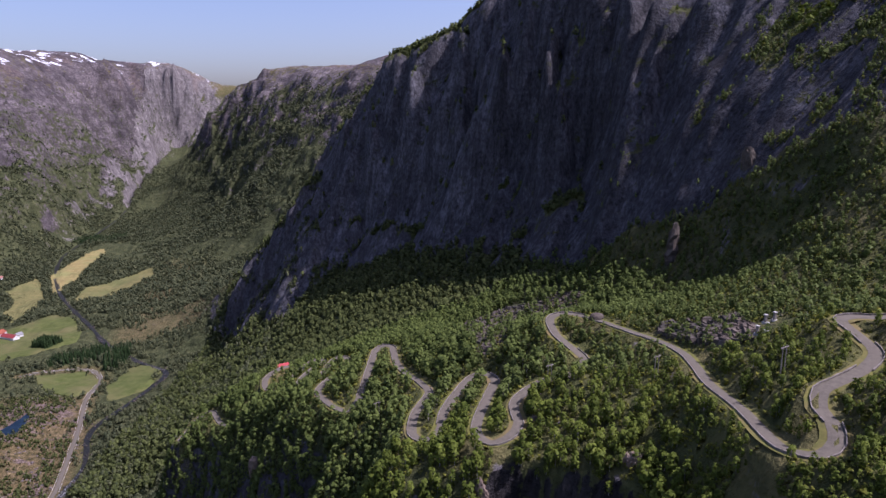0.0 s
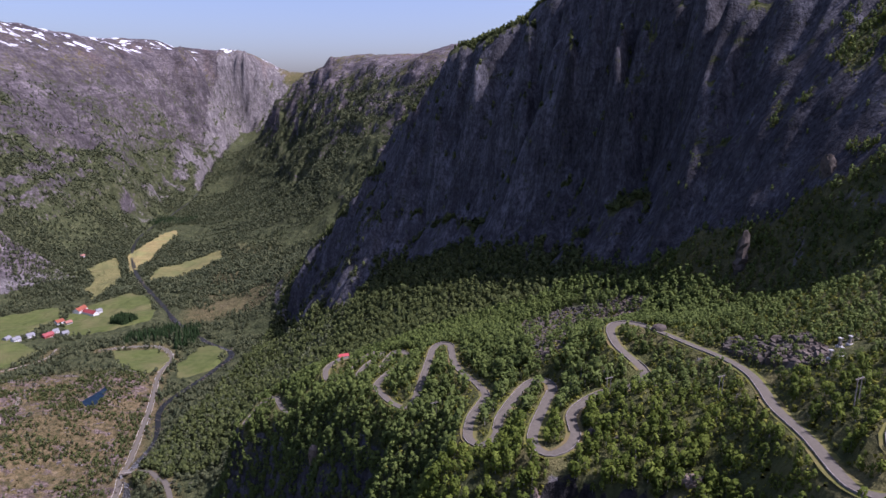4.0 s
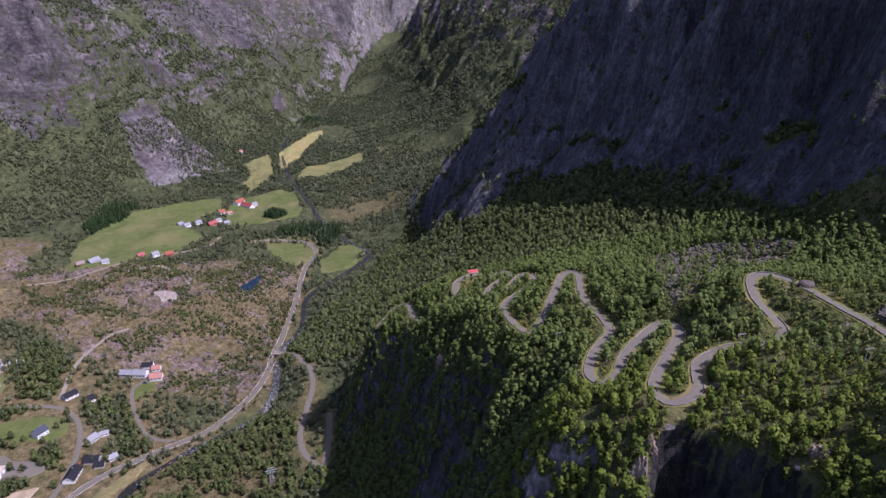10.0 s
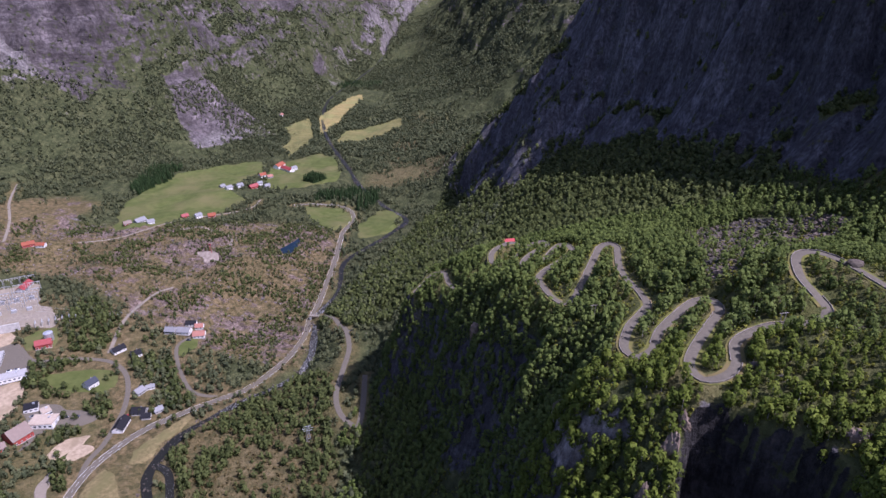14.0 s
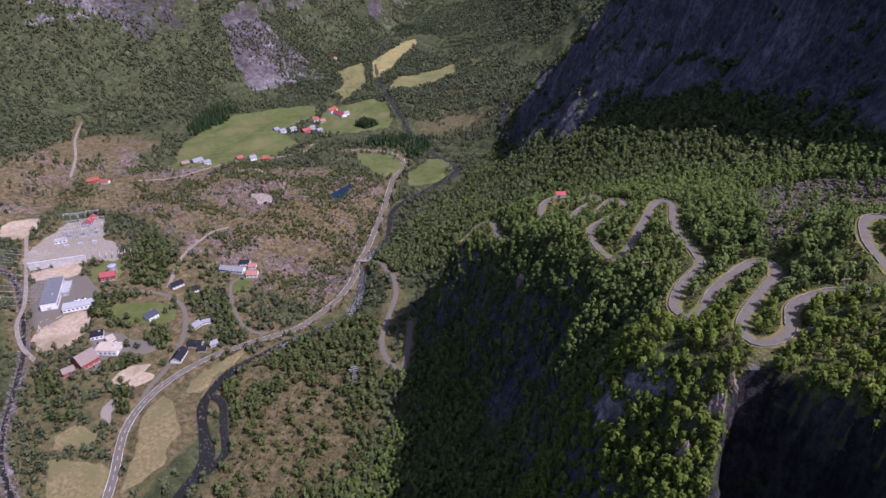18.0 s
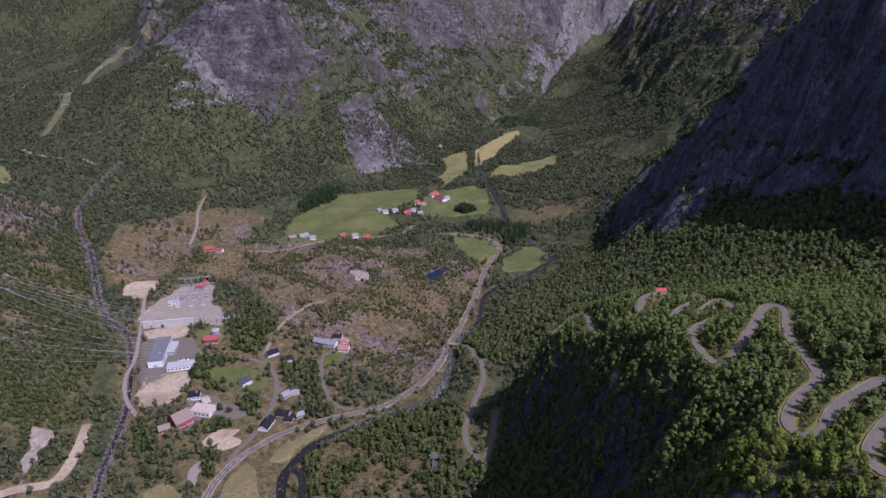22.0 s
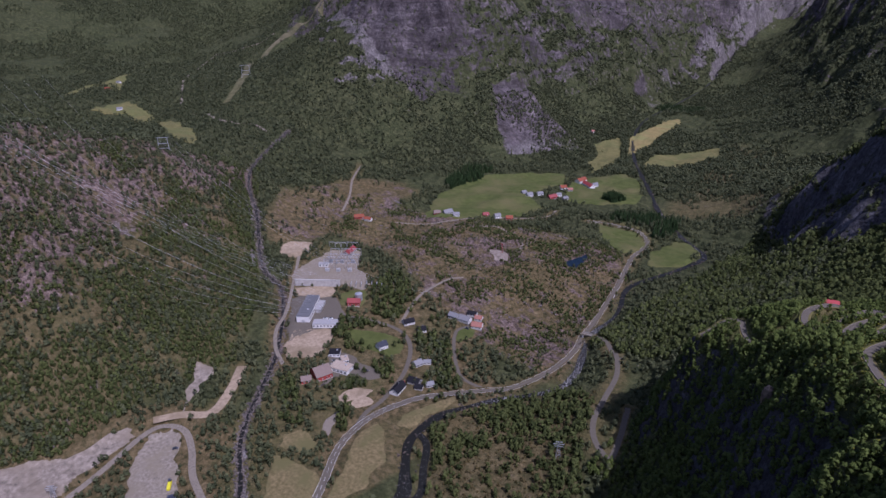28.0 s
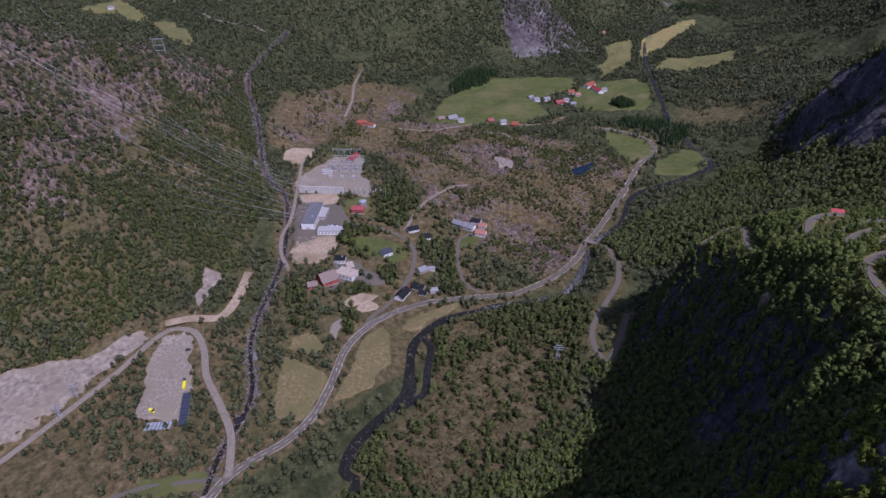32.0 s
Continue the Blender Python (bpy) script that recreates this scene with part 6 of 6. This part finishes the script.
def vehicle(name, x, y, turn, length, width, high, mat, label, cab=None):
    e = thing(name, x, y, turn, 0.25)
    part("body", boxes("body", [(0, 0, 0.45, length, width, high * 0.5)], mat, 0.05), e)
    part("cabin", boxes("cabin", [(-length * 0.06 if cab is None else length * 0.4, 0, 0.45 + high * 0.5, length * (0.55 if cab is None else 0.2), width * 0.92, high * 0.5)], GLASS if cab is None else cab, 0.18), e)
    for sx_ in (-1, 1):
        for sy_ in (-1, 1):
            part("wheel", beam("wheel", (sx_ * length * 0.32, sy_ * width * 0.4, 0.34), (sx_ * length * 0.32, sy_ * width * 0.52, 0.34), 0.34, RUBBER, 10), e)
    for sy_ in (-1, 1):
        part("headlight", boxes("headlight", [(length / 2, sy_ * width * 0.33, 0.7, 0.08, 0.35, 0.18)], WHITEP), e)
    return tagged(e, label, "vehicle")


vehicle("truck", -413, 85, 152, 9, 2.6, 3.4, YELLOWP, "bright yellow truck with a black cab on the gravel pad", DARKP)
vehicle("excavator", -402, 56, 20, 5, 2.6, 2.8, YELLOWP, "small yellow excavator at the edge of the gravel", DARKP)
vehicle("car", -450, 103, 60, 4.6, 1.85, 1.5, DARKP, "dark car parked on pale gravel")
for x, y, t in ((-470, 262, 30), (-474, 266, 30), (-448, 276, 25), (-440, 280, 25), (-403, 296, 110), (-436, 408, 20), (-545, 300, 40), (-541, 304, 40)):
    vehicle("car", x, y, t, 4.5, 1.8, 1.5, [DARKP, WHITEP, STEEL, REDP][int(abs(x)) % 4], "small car parked in a yard beside the buildings")

# red mast hut on the bare knoll
e = thing("mast", -533, 561)
for s in (-1, 1):
    part("leg", beam("leg", (s * 1.6, 0, -0.5), (s * 0.4, 0, 13), 0.28, REDP, 5, 0.6), e)
for k in range(4):
    part("brace", beam("brace", (-1.4 + 0.27 * k, 0, 2 + 3 * k), (1.3 - 0.27 * k, 0, 3.6 + 3 * k), 0.12, WHITEP, 4), e)
part("crossarm", boxes("crossarm", [(0, 0, 11.6, 6, 0.4, 0.5)], REDP), e)
tagged(e, "red steel line mast on bare pale rock", "mast")

# ---- red-roofed shelter on white posts at the bend ----
e = thing("shelter", -117, 431, 28)
for sx_ in (-1, 1):
    for sy_ in (-1, 1):
        part("post", beam("post", (sx_ * 2.6, sy_ * 1.5, -2.0), (sx_ * 2.0, sy_ * 1.1, 6.2), 0.22, WHITEP, 6), e)
    part("brace", beam("brace", (sx_ * 2.5, -1.4, 0.5), (sx_ * 2.1, 1.2, 5.5), 0.1, WHITEP, 4), e)
for s in (-1, 1):
    v = [(-4.6, 2.6 * s, 5.9), (4.6, 2.6 * s, 5.9), (4.6, 0, 7.4), (-4.6, 0, 7.4)]
    v += [(p, q, r + 0.22) for p, q, r in v]
    part("roof", solid("roof", v, [(0, 1, 2, 3), (7, 6, 5, 4), (0, 4, 5, 1), (1, 5, 6, 2), (3, 7, 4, 0)], REDP), e)
part("railing", boxes("railing", [(0, -2.2, 0.9, 9, 0.1, 0.12), (0, -2.2, 0.45, 9, 0.08, 0.1)], WHITEP), e)
tagged(e, "red-roofed open shelter on white posts beside a hairpin", "shelter")

# ---- pylons, poles and cables ----


def portal_pylon(x, y, turn, high, label, z=None):
    e = thing("pylon", x, y, turn, z=z)
    w = high * 0.3
    for s in (-1, 1):
        part("leg", beam("leg", (s * w * 1.25, 0, -1), (s * w, 0, high), 0.5, STEEL, 4, 0.7), e)
    for h_, k in ((0.98, 1.5), (0.55, 1.06), (0.2, 1.2)):
        part("crossarm", boxes("crossarm", [(0, 0, high * h_, w * 2 * k, 0.6, 0.7)], STEEL), e)
    for k in (-1, 0, 1):
        part("insulator", beam("insulator", (k * w * 1.3, 0, high * 0.98), (k * w * 1.3, 0, high * 0.98 - 2.5), 0.2, GLASS, 6), e)
    return tagged(e, label, "pylon", "portal pylons")


portal_pylon(-897, 272, 60, 19, "pale steel portal pylon on the rocky hilltop")
portal_pylon(-1440, 648, 60, 27, "pale steel portal pylon in the wooded clearing")
portal_pylon(-860, 60, 60, 24, "pale steel portal pylon on the rocky hilltop")


def lattice_pylon(x, y, turn, high):
    e = thing("lattice_pylon", x, y, turn)
    w = high * 0.13
    for sx_ in (-1, 1):
        for sy_ in (-1, 1):
            part("leg", beam("leg", (sx_ * w, sy_ * w, -0.5), (sx_ * 0.5, sy_ * 0.5, high), 0.22, STEEL, 4, 0.7), e)
    for k in range(6):
        h0, h1 = high * k / 6.5, high * (k + 1) / 6.5
        a_, b_ = w + (0.5 - w) * k / 6.5, w + (0.5 - w) * (k + 1) / 6.5
        for q in range(4):
            c_, s_ = [(1, 0), (0, 1), (-1, 0), (0, -1)][q]
            rot = lambda u, v, h_: (c_ * u - s_ * v, s_ * u + c_ * v, h_)
            part("brace", beam("brace", rot(-a_, -a_, h0), rot(b_, -b_, h1), 0.09, STEEL, 4), e)
    for h_, r_ in ((0.98, 2.6), (0.84, 4.2), (0.7, 3.2)):
        arm = part("crossarm", boxes("crossarm", [(0, 0, high * h_, r_ * 2, 0.35, 0.4)], STEEL), e)
        for s_ in (-1, 1):
            part("insulator", beam("insulator", (s_ * r_ * 0.95, 0, high * h_), (s_ * r_ * 0.95, 0, high * h_ - 1.4), 0.14, GLASS, 6), arm)
    return tagged(e, "grey steel lattice pylon among the trees", "pylon", "lattice pylons")


lattice_pylon(-240, 320, 40, 15)
lattice_pylon(-458, 18, 60, 12)
lattice_pylon(-446, 3, 60, 12)


def cable(a, b, sag, r=0.055):
    a, b = np.array(a, float), np.array(b, float)
    t = np.linspace(0, 1, 25)[:, None]
    p = a + (b - a) * t
    p[:, 2] -= (sag * 4 * t * (1 - t)).ravel()
    cu = bpy.data.curves.new("cable", "CURVE")
    cu.dimensions, cu.bevel_depth, cu.bevel_resolution = "3D", r, 0
    s = cu.splines.new("POLY")
    s.points.add(len(p) - 1)
    s.points.foreach_set("co", np.c_[p, np.ones(len(p))].ravel())
    cu.materials.append(STEEL)
    return tagged(new("cable", cu), "thin power cable hanging across the slope", "cable", "power cables")


top1, top2 = float(ground_z(-897, 272)) + 21, float(ground_z(-860, 60)) + 21
for k in (-1, 0, 1):
    cable((-897 + 5 * k, 272 + 8 * k, top1), (-640 + 6 * k, 372 + 6 * k, float(ground_z(-640, 372)) + 9), 12)
    cable((-860 + 5 * k, 60 + 8 * k, top2), (-622 + 6 * k, 330 + 6 * k, float(ground_z(-622, 345)) + 12), 14)
    cable((-860 + 5 * k, 60 + 8 * k, top2), (-612 + 6 * k, 318 + 6 * k, float(ground_z(-622, 345)) + 12), 20)
    cable((-640 + 6 * k, 372 + 6 * k, float(ground_z(-640, 372)) + 9), (-480 + 3 * k, 420 + 5 * k, float(ground_z(-480, 420)) + 11), 6, 0.05)


for k in range(12):
    f = k / 11
    cable((-900 + 60 * f, 150 - 230 * f, 235 - 18 * f), (-588 + 26 * f, 318 - 46 * f, float(ground_z(-588 + 26 * f, 318 - 46 * f)) + 10), 30 + 6 * (k % 3))


def twin_pole(x, y, turn, high):
    e = thing("twin_pole", x, y, turn)
    for s in (-1, 1):
        part("pole", beam("pole", (s * 0.8, 0, -0.5), (s * 0.8, 0, high), 0.16, WOODP, 6, 0.7), e)
    part("crossarm", boxes("crossarm", [(0, 0, high - 0.7, 3.4, 0.2, 0.25)], WOODP), e)
    return tagged(e, "grey wooden twin pole with a crossarm", "pole", "twin poles")


for x, y in ((90, 158), (38, 214), (70, 196), (-30, 262)):
    twin_pole(x, y, 30, 8.5)
for x, y in ((101, 194), (103.5, 193), (108, 203), (110.5, 202)):
    e = thing("pillar", x, y, 20)
    part("shaft", boxes("shaft", [(0, 0, -0.5, 0.8, 0.8, 3.2)], WOODP, 0.08), e)
    part("cap", boxes("cap", [(0, 0, 2.7, 1.0, 1.0, 0.35)], CONCRETE), e)
    part("footing", boxes("footing", [(0, 0, -0.6, 1.6, 1.6, 1.0)], CONCRETE), e)
    tagged(e, "old concrete pillar with a square cap in a clearing", "pillar", "concrete pillars")

# ---- rocks ----


def rock_mesh(seed, size=1.0, flat=0.7):
    r = np.random.default_rng(seed)
    bm = bmesh.new()
    bmesh.ops.create_icosphere(bm, subdivisions=2, radius=1.0)
    d = r.normal(size=(7, 3))
    d /= np.linalg.norm(d, axis=1)[:, None]
    cut = 0.55 + 0.35 * r.random(7)
    for vert in bm.verts:
        p = np.array(vert.co)
        for n_, c_ in zip(d, cut):
            k = p @ n_ - c_
            if k > 0:
                p = p - n_ * k * 0.9
        vert.co = Vector(p * [1, 0.8, flat]) * size
    me = bpy.data.meshes.new("boulder")
    bm.to_mesh(me)
    bm.free()
    me.materials.append(BOULDER)
    return me


ROCKS = [rock_mesh(s) for s in range(6)]


def boulders(name, pos, size, label, mat=BOULDER):
    shapes = []
    for s in range(5):
        r = np.random.default_rng(s + 300)
        v = r.normal(size=(8, 3))
        c = np.array([[-1, -1, -1], [1, -1, -1], [1, 1, -1], [-1, 1, -1], [-.7, -.7, 1], [.7, -.7, 1], [.7, .7, 1], [-.7, .7, 1]]) * [0.6, 0.5, 0.4] + v * 0.16
        shapes.append(c[[[0, 1, 5, 4], [1, 2, 6, 5], [2, 3, 7, 6], [3, 0, 4, 7], [4, 5, 6, 7]]])
    tagged(scatter(name, shapes, pos, size, 1.0, mat), label, "rocks", kind="stuff")


SCREE2 = [(87, 238), (100, 226), (108, 223), (104, 202), (96, 188), (91, 203), (82, 231)]
pts = []
for poly, n in ((SCREE, 2100), (SCREE2, 480)):
    q = np.array(poly)
    xy = RNG.uniform(q.min(0), q.max(0), (n * 2, 2))
    xy = xy[inside(xy[:, 0], xy[:, 1], poly)][:n]
    xy = xy[near_line(xy[:, 0], xy[:, 1], HAIRPINS)[0] > 4]
    pts.append(np.c_[xy, ground_z(xy[:, 0], xy[:, 1]) + 0.2])
pts = np.vstack(pts)
boulders("scree", pts, RNG.uniform(0.6, 2.5, len(pts)) ** 1.2, "grey broken boulders of the rockfall between the trees")
k = RNG.integers(0, len(RIVER), 2600)
k = k[(RIVER[k, 1] > 40) & (RIVER[k, 1] < 1100)]
k = k[(RIVER[k, 1] > 300) | (RNG.random(len(k)) < 0.8)]
rp = RIVER[k] + np.c_[RNG.normal(0, 4.2, (len(k), 2)), np.full(len(k), -1.4)]
boulders("river_stones", rp, RNG.uniform(0.4, 1.7, len(k)), "grey stones and boulders in the river bed")
k = RNG.integers(0, len(STREAM), 3400)
rp = STREAM[k] + np.c_[RNG.normal(0, 2.9, (len(k), 2)), np.full(len(k), -1.0)]
boulders("stream_stones", rp, RNG.uniform(0.4, 1.8, len(k)), "pale grey stones in the stream gully", STREAMROCK)


mp = np.vstack([sow(5200, (-840, 380, -290, 700), lambda x, y: inside(x, y, MOOR) * smooth(fbm(x, y, 30, 3, 119), -0.3, 0.5), 2.0),
                sow(500, (-1010, -250, -480, 440), lambda x, y: inside(x, y, HILL) * smooth(fbm(x, y, 40, 3, 120), 0.0, 0.6), 2.0)])
boulders("moor_rocks", mp - [0, 0, 0.2], RNG.uniform(0.6, 2.6, len(mp)), "pale mauve rock outcrops in the heath", MOORROCK)


def boulder(x, y, sx_, sy_, sz_, seed, turn=0, label="large grey boulder beside the road"):
    ob = new("boulder", ROCKS[seed % 6])
    ob.matrix_basis = pose(x, y, float(ground_z(x, y)) + sz_ * 0.25, 0, 0, turn) @ Matrix.Diagonal((sx_, sy_, sz_, 1))
    return tagged(ob, label, "boulder", "boulders")


boulder(65, 259, 4.5, 3.2, 3.2, 1, 30)
boulder(30, 197, 2.6, 2.2, 2.2, 3, 50)
boulder(60, 214, 3.0, 2.0, 2.0, 4, 20)
for k in range(40):
    p = pts[(k * 37) % len(pts)]
    boulder(p[0], p[1], *(RNG.uniform(1.0, 2.4, 3)), k, RNG.uniform(0, 360), "grey angular boulder in the rockfall")


def pinnacle(x, y, top, width, seed, label):
    high = top - float(ground_z(x, y))
    r = np.random.default_rng(seed)
    rings, sides = 9, 9
    v, f = [], []
    for j in range(rings):
        h_ = j / (rings - 1)
        for i in range(sides):
            a_ = 6.2832 * i / sides
            w = width * (1 - 0.6 * h_ ** 1.6) * (0.6 + 0.8 * r.random())
            v.append((w * math.cos(a_) + h_ * 1.2, 0.7 * w * math.sin(a_), -3 + (high + 3) * h_ + r.normal(0, 0.4)))
    for j in range(rings - 1):
        f += [(j * sides + i, j * sides + (i + 1) % sides, (j + 1) * sides + (i + 1) % sides, (j + 1) * sides + i) for i in range(sides)]
    f.append(tuple(range((rings - 1) * sides, rings * sides)))
    ob = new("rock_pinnacle", solid("rock_pinnacle", v, f, BOULDER))
    ob.matrix_basis = pose(x, y, float(ground_z(x, y)), 0, 0, 20)
    return tagged(ob, label, "rock")


pinnacle(130, 352, float(ground_z(130, 352)) + 21, 4.4, 5, "leaning grey rock pinnacle at the cliff foot")


def crag(x, y, wide, deep, high, seed, label, sink=0.35, mat=CRAG):
    """A blocky outcrop of fractured rock standing out of the slope."""
    r = np.random.default_rng(seed)
    bm = bmesh.new()
    bmesh.ops.create_icosphere(bm, subdivisions=4, radius=1.0)
    d = r.normal(size=(22, 3))
    d[:, 2] *= 0.45
    d /= np.linalg.norm(d, axis=1)[:, None]
    cut = 0.5 + 0.35 * r.random(22)
    for vert in bm.verts:
        p = np.array(vert.co)
        for n_, c_ in zip(d, cut):
            k = p @ n_ - c_
            if k > 0:
                p = p - n_ * k * 0.95
        p = p * (1 + 0.05 * r.normal())
        vert.co = Vector(p * [wide, deep, high])
    me = bpy.data.meshes.new("crag")
    bm.to_mesh(me)
    bm.free()
    me.materials.append(mat)
    ob = new("crag", me)
    ob.matrix_basis = pose(x, y, float(ground_z(x, y)) - sink * high, 0, 0, 40 * seed)
    return tagged(ob, label, "crag", "rock crags")


crag(-104, 318, 7, 5, 9, 1, "pink-grey rock outcrop on the wooded face of the spur")
crag(8, 171, 5, 5, 15, 2, "pale brown rock buttress beside the gully")
crag(3, 160, 4, 4, 14, 3, "pale brown rock buttress beside the gully")
crag(11, 178, 3.5, 3, 7, 4, "pale brown rock buttress beside the gully")
crag(56, 168, 5, 4, 5, 5, "grey rock lip on the edge of the gully")
crag(-34, 214, 5, 4, 9, 6, "grey rock outcrop among the birches")
crag(164, 343, 5, 5, 13, 7, "grey rock tower at the foot of the cliff", mat=BOULDER)
